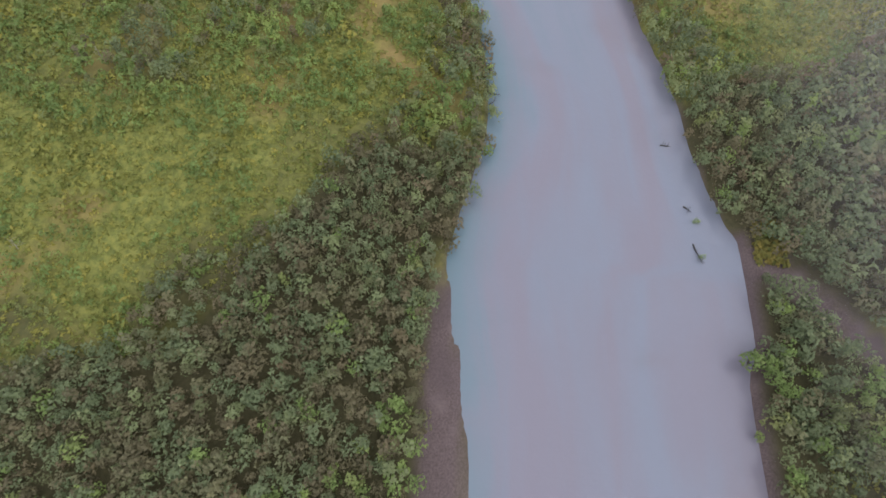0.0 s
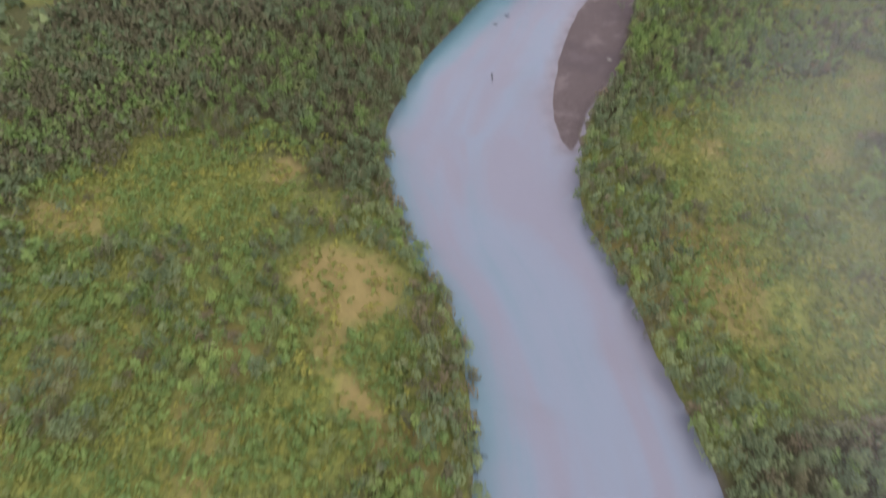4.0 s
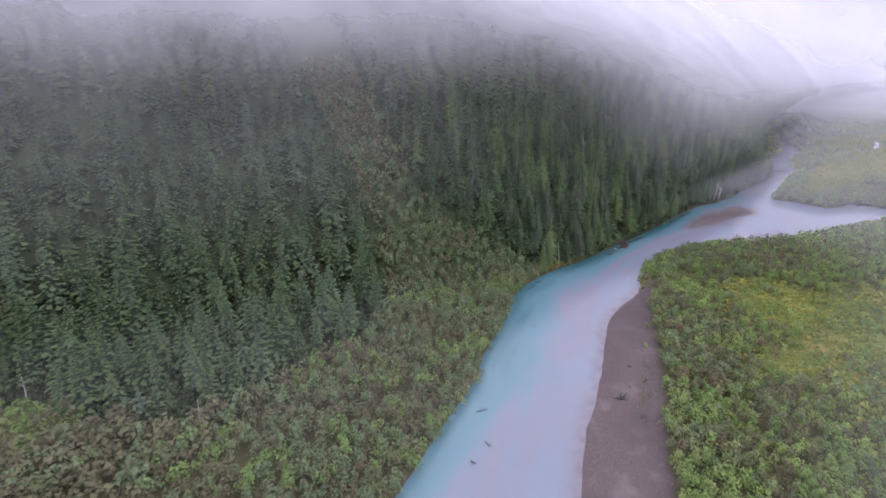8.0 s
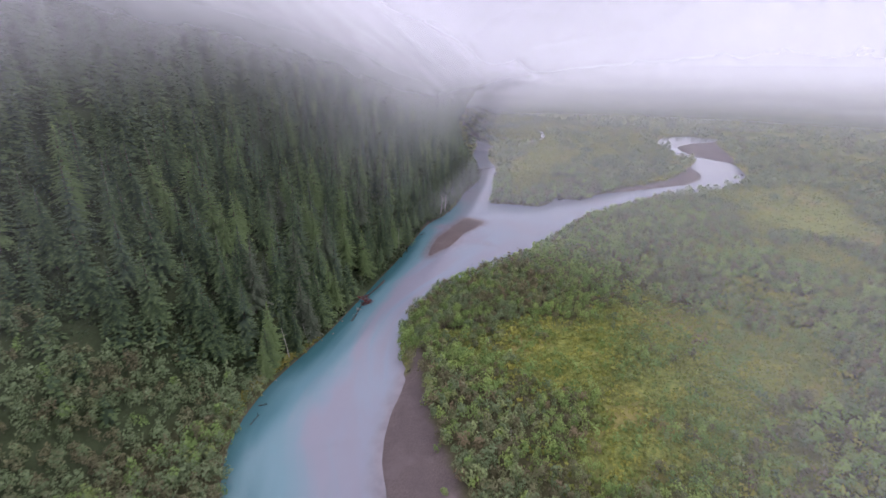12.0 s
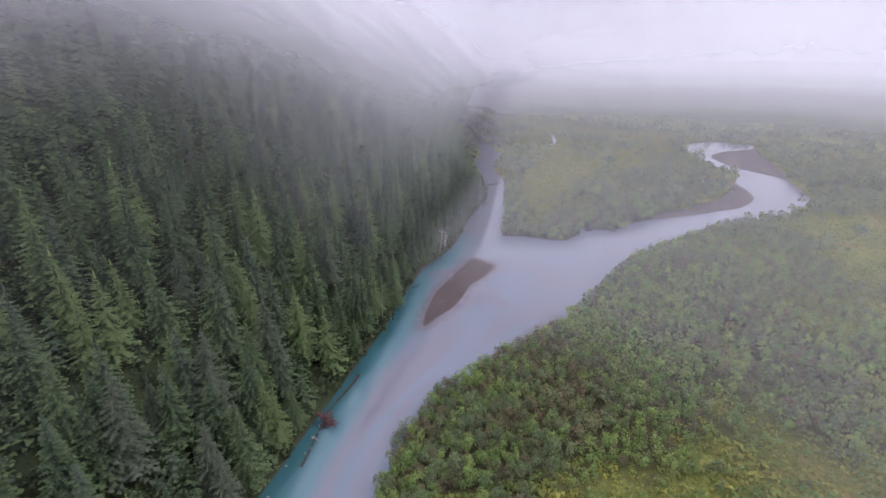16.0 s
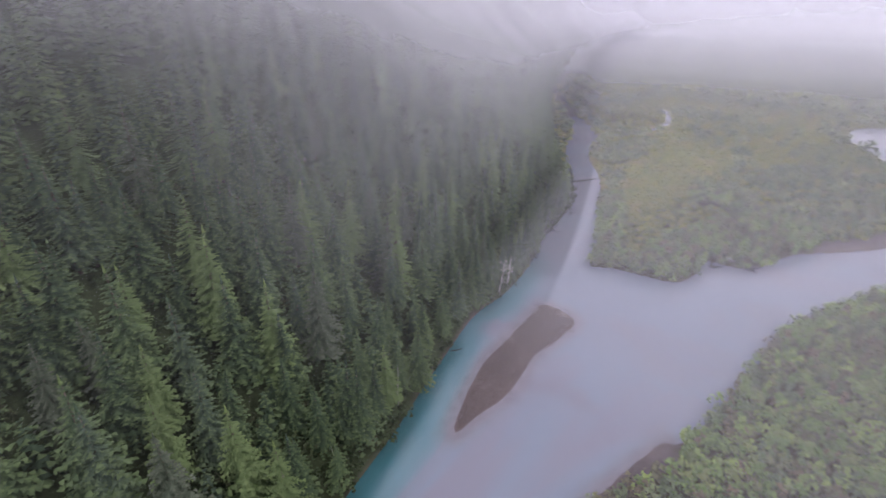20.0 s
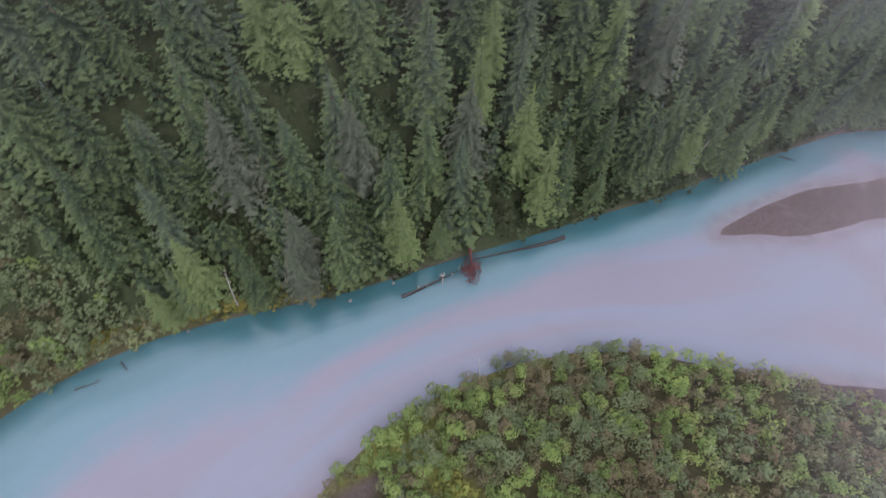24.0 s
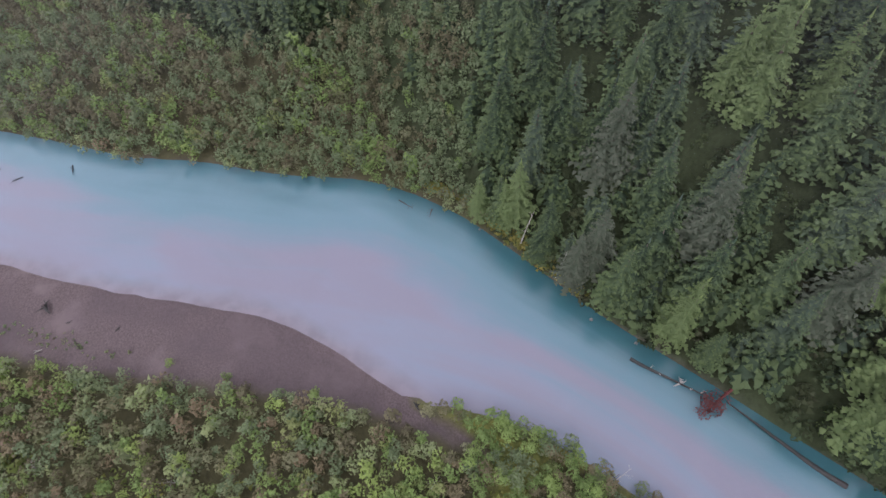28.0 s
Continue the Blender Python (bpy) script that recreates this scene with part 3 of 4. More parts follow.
picked[np.argsort(np.where(bush, close, 1e6))[:290]] = True
picked_kind = np.where(brown, 2, np.where(alder, 1, 0))
willow, alder, brown = willow & ~picked, alder & ~picked, brown & ~picked

shapes = [clump_shape(rng, 1.0, 2.8, 100, 0.175) for _ in range(8)]
shapes_off = [clump_shape(rng, 1.05, 3.0, 36, 0.32) for _ in range(8)]
FLIGHT = smooth([2, -20, 3, 60, 4, 110, 20, 160, 55, 215, 86, 251])
at_hand = (gap(FLIGHT, near) < np.where(near[:, 0] < 0, 62, 55)) | (np.hypot(near[:, 0] - 18, near[:, 1] - 268) < 36)
for name, sel, mat, label in (("willow_thicket", willow, WILLOW, "dense grey-green willow thicket on the flat valley floor"),
                              ("alder_thicket", alder, ALDER, "fresh green alder scrub along the river bank"),
                              ("autumn_brush", brown, BRUSH, "low brush turning brown in autumn below the forest")):
    for fine, shp in ((True, shapes), (False, shapes_off)):
        pick = sel & (at_hand == fine)
        p = near[pick]
        r = np.random.default_rng(len(p))
        tall = (0.52 + 0.22 * cover[pick].clip(0, 1) + 0.42 * r.random(len(p)) ** 1.4) * np.where(left_flat[pick], 1.45, np.where(near[pick, 1] < 52, 1.3, 1.24))
        tagged(new(name, scatter_mesh(name, shp, p, land_height(p) - 0.15, r.random(len(p)) * 6.3, tall, r.random(len(p)) * np.where(left_flat[pick], 0.4, np.where(near[pick, 1] < 52, 0.75, 1.0) * np.where((p[:, 0] < -12) & (p[:, 1] > 108) & (p[:, 1] < 165), 0.55, 1.0) * np.where((d_near[pick] > 0) & (p[:, 1] > 225), 0.35, 1.0)), mat)), label, "bushes", kind="stuff")
fine_at = jitter(-98, 110, -28, 170, 1.2, 71)
fine_at = fine_at[~bare(fine_at) & ~in_forest(fine_at)]
c_fine = shrub_cover(fine_at)
r = np.random.default_rng(72)
fine_at = fine_at[(c_fine < 0.5) & (r.random(len(fine_at)) < np.where(in_any(STRAW, fine_at), 0.45, 0.95))]
small = [clump_shape(rng, 0.62, 0.5, 15, 0.19, 0.3) for _ in range(7)]
tagged(new("meadow_herbs", scatter_mesh("meadow_herbs", small, fine_at, land_height(fine_at) - 0.05, r.random(len(fine_at)) * 6.3, 0.7 + 0.5 * r.random(len(fine_at)) + 1.0 * step(0.45, 0.7, lumps(fine_at, 8, 17)) * r.random(len(fine_at)), r.random(len(fine_at)), MEADOW)),
       "yellow-green meadow of tall herbs and grass tufts", "meadow", kind="stuff")
shrubs = jitter(-98, 165, 8, 262, 1.7, 73)
shrubs = shrubs[~bare(shrubs) & ~in_forest(shrubs)]
r = np.random.default_rng(74)
share = np.where((shrubs[:, 0] < 0) & (shrubs[:, 1] > 55), 0.22, 0.10) + 0.66 * step(0.43, 0.56, lumps(shrubs, 9, 23)) * np.where((shrubs[:, 0] < 0) & (shrubs[:, 1] > 50), 1.0, np.where(shrubs[:, 1] < 55, 0.65, 0.5))
shrubs = shrubs[(shrub_cover(shrubs) < 0.5) & (r.random(len(shrubs)) < share) & ~in_any(STRAW, shrubs)]
low = [clump_shape(rng, 1.0, 1.2, 60, 0.17, 0.4) for _ in range(6)]
tagged(new("meadow_shrubs", scatter_mesh("meadow_shrubs", low, shrubs, land_height(shrubs) - 0.1, r.random(len(shrubs)) * 6.3, np.where(shrubs[:, 1] < 50, 0.45, 0.65) + 0.95 * r.random(len(shrubs)) ** 1.3, 0.75 * r.random(len(shrubs)), ALDER)),
       "small fresh green shrubs dotted over the meadow", "bushes", kind="stuff")
p = near[herbs & ~((near[:, 0] < 110) & (near[:, 1] < 170))]
r = np.random.default_rng(len(p))
tufts = [clump_shape(rng, 1.3, 0.5, 22, 0.28, 0.2) for _ in range(6)]
tagged(new("meadow_herbs", scatter_mesh("meadow_herbs", tufts, p, land_height(p) - 0.05, r.random(len(p)) * 6.3, 0.7 + 0.5 * r.random(len(p)) + 0.9 * step(0.48, 0.66, lumps(p, 7, 17)) * r.random(len(p)), r.random(len(p)), MEADOW)),
       "yellow-green meadow of tall herbs and grass tufts", "meadow", kind="stuff")

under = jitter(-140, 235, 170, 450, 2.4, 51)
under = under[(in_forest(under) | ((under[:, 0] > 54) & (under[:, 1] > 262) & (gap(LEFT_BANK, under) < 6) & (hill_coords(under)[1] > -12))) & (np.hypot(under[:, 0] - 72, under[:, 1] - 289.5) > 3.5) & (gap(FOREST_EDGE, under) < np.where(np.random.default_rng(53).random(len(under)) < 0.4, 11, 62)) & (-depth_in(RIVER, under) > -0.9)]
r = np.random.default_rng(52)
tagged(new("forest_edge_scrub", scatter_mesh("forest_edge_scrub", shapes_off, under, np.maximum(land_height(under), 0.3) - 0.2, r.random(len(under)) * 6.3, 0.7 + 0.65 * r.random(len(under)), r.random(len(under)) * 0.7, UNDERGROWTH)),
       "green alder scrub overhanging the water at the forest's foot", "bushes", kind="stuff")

belt = jitter(160, 430, 340, 640, 3.3, 61)
belt = belt[(gap(brook, belt) > 3) & ~((belt[:, 0] < 250) & (belt[:, 1] < 400)) & ~bare(belt, 1) & ~in_forest(belt)]
r = np.random.default_rng(62)
mounds = [clump_shape(rng, 2.0, 1.3, 26, 0.55, 0.2) for _ in range(5)]
tagged(new("point_meadow", scatter_mesh("point_meadow", mounds, belt, land_height(belt) - 0.1, r.random(len(belt)) * 6.3, 0.5 + 0.9 * lumps(belt, 18, 63) * r.random(len(belt)), r.random(len(belt)), MEADOW)),
       "yellow-green meadow and low scrub on the point beyond the river", "meadow", kind="stuff")

flat = jitter(236, 440, 150, 350, 4.0, 66)
flat = flat[~bare(flat, 1)]
r = np.random.default_rng(67)
tagged(new("far_meadow", scatter_mesh("far_meadow", mounds, flat, land_height(flat) - 0.1, r.random(len(flat)) * 6.3, 0.45 + 0.9 * lumps(flat, 18, 68) * r.random(len(flat)), r.random(len(flat)), MEADOW)),
       "yellow-green meadow spread over the flat beyond the thickets", "meadow", kind="stuff")
bushy = flat[shrub_cover(flat) + 0.3 * (r.random(len(flat)) - 0.5) > 0.42]
tagged(new("far_thicket", scatter_mesh("far_thicket", shapes_off, bushy, land_height(bushy) - 0.2, r.random(len(bushy)) * 6.3, 0.9 + 0.8 * r.random(len(bushy)), r.random(len(bushy)), WILLOW)),
       "hazy willow scrub on the flat beyond the river", "bushes", kind="stuff")
shore = belt[(in_any(THICKETS, belt) | (lumps(belt, 26, 64) > 0.66))]
tagged(new("point_scrub", scatter_mesh("point_scrub", shapes_off, shore, land_height(shore) - 0.2, r.random(len(shore)) * 6.3, 0.6 + 0.8 * r.random(len(shore)), r.random(len(shore)), WILLOW)),
       "dark green willow scrub on the point beyond the river", "bushes", kind="stuff")

# bushes farther off over the valley
wide = jitter(-300, 900, -120, 900, 7.6, 31)
wide = wide[~((wide[:, 0] > -105) & (wide[:, 0] < 250) & (wide[:, 1] > -28) & (wide[:, 1] < 400) & ((wide[:, 0] < 125) | (wide[:, 1] > 130)))]
wide = wide[~bare(wide, 2) & ~in_forest(wide)]
_, d_wide = hill_coords(wide)
wide = wide[(d_wide < 20) & ((shrub_cover(wide) + 0.4 * (np.random.default_rng(6).random(len(wide)) - 0.5)) > 0.46)]
r = np.random.default_rng(8)
shapes_far = [clump_shape(rng, 3.6, 3.4, 22, 1.35) for _ in range(5)]
tagged(new("far_scrub", scatter_mesh("far_scrub", shapes_far, wide, land_height(wide) - 0.3, r.random(len(wide)) * 6.3, 0.6 + 0.6 * r.random(len(wide)), r.random(len(wide)), WILLOW)),
       "hazy scrub spread over the far valley floor", "bushes", kind="stuff")


# ---------------------------------------------------------------- spruces
def spruce_shape(rng, tall, wide_, tiers, boughs, teeth, spread=0.3):
    """A conifer's crown: tiers of drooping feathered boughs that lie over one another like shingles.
    Returns triangles (n, 3, 3) and how far out on its bough each one grows."""
    tris, out_ = [], []
    for k in range(tiers):
        f = (k + 0.3) / tiers
        reach = wide_ * (1.0 - f) ** 0.88 * (1 if f > 0.1 else 0.8) + 0.22
        count = max(4, int(boughs * (1 - 0.45 * f)))
        for j in range(count):
            if f < 0.9 and rng.random() < 0.07:
                continue
            az = 2 * np.pi * (j + rng.random() * 0.7) / count + k * 1.7
            long = reach * rng.uniform(0.62, 1.16)
            fall = rng.uniform(0.30, 0.62) * (1 - 0.75 * f)
            z = tall * (0.09 + 0.89 * f) + rng.uniform(-0.5, 0.5) * tall / tiers
            o, side = np.array((math.cos(az), math.sin(az), 0.0)), np.array((-math.sin(az), math.cos(az), 0.0))
            u = np.linspace(0.04, 1.0, teeth + 1)
            spine = o * (long * u)[:, None] + np.array((0, 0, 1.0)) * (z - fall * long * u**1.2 + 0.16 * long * np.maximum(0, u - 0.65))[:, None]
            spine[1:-1] += rng.normal(0, 0.05 * long / teeth, (teeth - 1, 3))
            half = (spread * long + 0.2) * (1.12 - u[:-1]) ** 0.55
            for hand in (-1.0, 1.0):
                reach_ = half * rng.uniform(0.7, 1.25, teeth)
                point = spine[:-1] + o * (0.55 * long / teeth + 0.35 * reach_)[:, None] + side * (hand * reach_)[:, None]
                point[:, 2] -= (0.26 + 0.2 * rng.random(teeth)) * reach_ + 0.3 * fall * long / teeth
                tris.append(np.stack([spine[:-1], point, spine[1:]] if hand < 0 else [spine[:-1], spine[1:], point], 1))
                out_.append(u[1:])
    return np.concatenate(tris), np.concatenate(out_)


def tube(points, radii, sides=6):
    """Verts and quads of a tapered bent stem."""
    pts = np.asarray(points, float)
    ahead = np.gradient(pts, axis=0)
    ahead /= np.linalg.norm(ahead, axis=1, keepdims=True)
    ref = np.where(np.abs(ahead[:, 2:3]) > 0.9, (1.0, 0, 0), (0, 0, 1.0))
    a = np.cross(ahead, ref)
    a /= np.linalg.norm(a, axis=1, keepdims=True)
    b = np.cross(ahead, a)
    ang = np.linspace(0, 2 * np.pi, sides, endpoint=False)
    v = pts[:, None] + np.asarray(radii)[:, None, None] * (np.cos(ang)[None, :, None] * a[:, None] + np.sin(ang)[None, :, None] * b[:, None])
    n = len(pts)
    q = [(i * sides + j, i * sides + (j + 1) % sides, (i + 1) * sides + (j + 1) % sides, (i + 1) * sides + j) for i in range(n - 1) for j in range(sides)]
    v = v.reshape(-1, 3)
    tip = [(n - 1) * sides + j for j in range(sides)]
    q += [(tip[0], tip[1], tip[2], tip[3]), (tip[3], tip[4], tip[5], tip[0])] if sides == 6 else []
    return v, np.array(q)


def join(pieces):
    vs, qs, n = [], [], 0
    for v, q in pieces:
        vs.append(v)
        qs.append(q + n)
        n += len(v)
    return np.vstack(vs), np.vstack(qs)


trees = jitter(-330, 480, 150, 760, 6.1, 41)
bank_row = smooth([36, 264.5, 58, 282, 85, 307, 113, 335, 137, 354.5, 152, 366, 167, 381, 190, 401], 9)
bank_row = bank_row[::2] + np.random.default_rng(43).uniform(-1.2, 1.2, bank_row[::2].shape) + (0.3, -0.3)
trees = np.vstack([trees[in_forest(trees)], bank_row])
st, dt = hill_coords(trees)
trees = trees[(dt < 150) & (st < 400) & (st > -330)]
st, dt = hill_coords(trees)
edge = gap(FOREST_EDGE, trees)
keep = ((st > -60) | (np.random.default_rng(44).random(len(trees)) > 0.06)) & ((edge > 0.5) | (np.arange(len(trees)) > len(trees) - len(bank_row))) & (np.hypot(trees[:, 0] - 72, trees[:, 1] - 289.5) > 4.5)
trees, st, dt, edge = trees[keep], st[keep], dt[keep], edge[keep]
front = (st > -95) & (st < 90) & (dt < 55)
order = np.argsort(np.where(front, 0.45 * np.abs(st + 15) + dt, 1e6))
chosen = np.zeros(len(trees), bool)
chosen[order[: min(300, int(front.sum()))]] = True

SPRUCE_TALL = 19.0
crowns, trunks, leaders = [], [], []
for k, tone_ in enumerate((0.05, 0.16, 0.3, 0.42, 0.58, 0.74, 0.22, 0.3)):
    r = np.random.default_rng(100 + k)
    shape, far_out = spruce_shape(r, SPRUCE_TALL, r.uniform(3.9, 5.0), 25, 12, 5, 0.2)
    mat = GREY_NEEDLES if k == 7 else NEEDLES
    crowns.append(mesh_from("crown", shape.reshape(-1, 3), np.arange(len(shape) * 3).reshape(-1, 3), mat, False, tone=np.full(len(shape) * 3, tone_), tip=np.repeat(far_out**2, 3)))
    v, q = tube([(0, 0, SPRUCE_TALL * 0.955), (0.06, 0.03, SPRUCE_TALL * 0.985), (0.02, 0, SPRUCE_TALL * 1.03)], (0.22, 0.12, 0.02))
    leaders.append(mesh_from("leader", v, q, mat, True, tone=np.full(len(v), min(1, tone_ + 0.25))))
    v, q = tube([(0, 0, -1.5), (0.05, 0, 5), (0, 0.08, 12), (0, 0, SPRUCE_TALL * 0.98)], (0.36, 0.3, 0.2, 0.03))
    trunks.append(mesh_from("trunk", v, q, BARK, True))
tz = land_height(trees)
r = np.random.default_rng(77)
size = 0.60 + 0.46 * r.random(len(trees)) ** 0.8
size *= np.where(edge < 4, 0.85, 1.0)
LABELS = ("tall dark green spruce with drooping boughs on the wooded slope", "yellow-green young spruce with full boughs among darker trees", "grey lichen-covered spruce with thin boughs on the slope")
for n in np.nonzero(chosen)[0]:
    k = int(r.choice(8, p=(0.13, 0.14, 0.16, 0.16, 0.14, 0.12, 0.1, 0.05)))
    tree = new("spruce_tree")
    tree.matrix_basis = Matrix.LocRotScale((*trees[n], tz[n]), Euler((r.normal(0, 0.025), r.normal(0, 0.025), r.random() * 6.28)), (size[n], size[n], size[n]))
    tagged(tree, LABELS[2 if k == 7 else 1 if k == 5 else 0], "tree", "spruces on the slope above the river")
    part("trunk", trunks[k], tree)
    part("leader", leaders[k], part("crown", crowns[k], tree))
rest = ~chosen
mid = rest & (st > -330) & (st < 140) & (dt < 75)
shapes_mid = [spruce_shape(np.random.default_rng(200 + k), SPRUCE_TALL, 3.5 + 0.16 * k, 19, 10, 2, 0.27) for k in range(6)]
shapes_back = [spruce_shape(np.random.default_rng(300 + k), SPRUCE_TALL, 3.7 + 0.16 * k, 14, 8, 1) for k in range(6)]
for name, sel, shp in (("spruce_forest", mid, shapes_mid), ("spruce_forest_upper", rest & ~mid, shapes_back)):
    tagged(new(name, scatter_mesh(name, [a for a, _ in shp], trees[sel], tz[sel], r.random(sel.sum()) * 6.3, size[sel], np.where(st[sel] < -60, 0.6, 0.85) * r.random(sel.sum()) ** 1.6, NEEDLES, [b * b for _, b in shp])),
           "dense dark spruce forest on the steep misty hillside", "forest", kind="stuff")
young = jitter(-140, 230, 165, 440, 3.4, 45)
chute = smooth([-13, 236, -22, 262, -44, 300, -75, 352, -60, 362, -29, 318, -10, 284, -3, 274, 11, 268, 5, 250], 3, True)
young = young[in_forest(young) | (inside(chute, young) & (np.random.default_rng(46).random(len(young)) < np.interp(young[:, 1], (236, 265, 300), (0.12, 0.3, 0.12))))]
sy, dy = hill_coords(young)
young = young[(dy < 70) & (sy < 130) & (sy > -190) & (np.hypot(young[:, 0] - 72, young[:, 1] - 289.5) > 4)]
old = trees[(dt < 80)]
clear_of = np.concatenate([np.sqrt(((chunk[:, None] - old[None]) ** 2).sum(-1)).min(1) for chunk in np.array_split(young, 12)])
young = young[(clear_of > 3.0) & (r.random(len(young)) < np.where((gap(FOREST_EDGE, young) < 12) & (hill_coords(young)[0] > -90), 1.0, 0.4))]
shapes_young = [spruce_shape(np.random.default_rng(400 + k), 9.0, 2.9, 10, 7, 2) for k in range(5)]
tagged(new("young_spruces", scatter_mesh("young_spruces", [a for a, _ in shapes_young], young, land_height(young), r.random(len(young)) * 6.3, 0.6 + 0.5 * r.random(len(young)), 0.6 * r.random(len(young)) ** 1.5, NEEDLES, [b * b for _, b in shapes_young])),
       "young spruces filling the gaps below the tall trees", "forest", kind="stuff")


# ---------------------------------------------------------------- single bushes of the thickets
FOLIAGE = (WILLOW, ALDER, BRUSH)
BUSH_LABELS = ("grey-green willow bush standing in a dense thicket", "fresh green alder bush at the edge of the thicket", "autumn-brown bush standing among green willows")
bush_meshes = []
for k in range(12):
    r = np.random.default_rng(500 + k)
    shape = clump_shape(r, 1.1, 2.7, 300, 0.125)
    leaves = mesh_from("foliage", shape.reshape(-1, 3), np.arange(len(shape) * 3).reshape(-1, 3), FOLIAGE[k % 3], False, tone=np.full(len(shape) * 3, 0.7 * r.random()))
    stems = join([tube([(0, 0, -0.2), (0.3 * math.cos(a), 0.3 * math.sin(a), 0.9), (0.75 * math.cos(a), 0.75 * math.sin(a), 1.9)], (0.05, 0.04, 0.015), 4) for a in r.random(4) * 6.3])
    bush_meshes.append((leaves, mesh_from("stems", *stems, BARK, True)))


def make_bush(name, x, y, z, kind, grow, label, group=""):
    r = np.random.default_rng(int(abs(x) * 97 + abs(y) * 31))
    leaves, stems = bush_meshes[kind + 3 * int(r.integers(0, 4))]
    ob = tagged(new(name), label, "bush", group)
    ob.matrix_basis = Matrix.LocRotScale((x, y, z), Euler((0, 0, r.random() * 6.28)), (grow, grow, grow * r.uniform(0.85, 1.15)))
    part("stems", stems, ob)
    part("foliage", leaves, ob)
    return ob


heights = land_height(near[picked])
for (x, y), z, kind in zip(near[picked], heights, picked_kind[picked]):
    make_bush("bush", x, y, z - 0.15, int(kind), 0.8 + 0.45 * random.random(), BUSH_LABELS[int(kind)], "bushes of the riverside thicket")


def at_ground(x, y):
    return float(land_height(np.array([[x, y]]))[0])


# bushes that stand out by themselves on banks and in the shallows
for x, y, kind, grow, label in ((5.6, 49.5, 1, 1.25, "round green bush leaning out over the river bank"), (42.4, 18.4, 1, 2.0, "large round alder bush at the water's edge"), (44.2, 15.8, 1, 1.6, "round alder bush at the water's edge"), (44.6, 20.2, 0, 1.5, "grey-green willow bush on the muddy shore"),
                                (48.3, 28.7, 0, 1.9, "large grey-green willow bush on the muddy flat"), (47.2, 26.2, 1, 1.3, "green alder bush on the muddy flat"), (48.4, 22.1, 0, 1.5, "grey-green willow bush on the muddy flat"), (53.8, 21.3, 0, 1.6, "willow bush beside the mud channel"),
                                (50.2, 15.4, 0, 1.6, "willow bush on the overgrown mud bank"), (47.7, 10.3, 0, 1.5, "willow bush on the overgrown mud bank"), (53.2, 6.6, 0, 1.8, "large willow bush on the overgrown mud bank"), (57.5, 18.1, 1, 0.9, "small yellow-green bush on bare mud"), (41.6, 9.0, 1, 0.6, "small yellow-green bush on the muddy shore"),
                                (38.1, 39.6, 1, 0.42, "leafy branches of a bush stranded in shallow water"), (38.0, 33.6, 1, 0.4, "green leafy branch caught on a stranded log"),
                                (-10.8, 150.5, 1, 0.7, "small yellow bush on the outer river bank"), (54, 214, 1, 0.6, "low green bush on the gravel bar's edge"), (58, 223, 1, 0.65, "low green bush at the back of the gravel bar"),
                                (46.5, 30.5, 0, 0.7, "willow bush on the muddy flat"), (50.2, 12.2, 2, 1.4, "brown bush on the muddy flat"), (47.6, 37.5, 1, 0.55, "yellow-green bush beside the mud channel"), (50.4, 36.6, 1, 0.5, "yellow-green bush beside the mud channel")):
    make_bush("bush", x, y, max(0.0, at_ground(x, y)) - 0.15, kind, grow, label)


# ---------------------------------------------------------------- dead wood
def limb(rng, start, direction, length, radius, bend=0.25, steps=5, sides=6):
    """A crooked tapering branch as a tube."""
    p, d = np.array(start, float), np.array(direction, float)
    d /= np.linalg.norm(d)
    pts = [p.copy()]
    for _ in range(steps):
        d = d + rng.normal(0, bend, 3) * 0.5
        d /= np.linalg.norm(d)
        p = p + d * length / steps
        pts.append(p.copy())
    return tube(pts, np.linspace(radius, radius * 0.2, steps + 1), sides), pts


def dead_wood(name, label, category, x, y, z, stem, radius, branches, material, seed, reach=(0.8, 2.2), branch_material=None, span=(0.2, 0.95), spread=1.0):
    """A dead trunk along the vector stem, with bare branches as parts."""
    r = np.random.default_rng(seed)
    ob = tagged(new(name), label, category)
    ob.location = (x, y, z)
    length = float(np.linalg.norm(stem))
    (v, q), pts = limb(r, (0, 0, 0), stem, length, radius, 0.06, 8)
    part("trunk", mesh_from("trunk", v, q, material, True), ob)
    pts = np.array(pts)
    axis = np.array(stem) / length
    for _ in range(branches):
        f = r.uniform(*span)
        base = pts[min(7, int(f * 8))]
        out_ = np.cross(axis, r.normal(0, 1, 3))
        out_ = out_ / np.linalg.norm(out_) * spread + axis * r.uniform(0.1, 0.6)
        if z + base[2] < 0.5:
            out_[2] = abs(out_[2])
        (v, q), ends = limb(r, base, out_, r.uniform(*reach), radius * 0.28, 0.4, 4, 4)
        arm = part("branch", mesh_from("branch", v, q, branch_material or material, True), ob)
        for e in ends[2:4]:
            (v, q), _e = limb(r, e, out_ + r.normal(0, 0.7, 3), r.uniform(*reach) * 0.45, radius * 0.14, 0.4, 3, 4)
            part("twig", mesh_from("twig", v, q, branch_material or material, True), arm)
    return ob


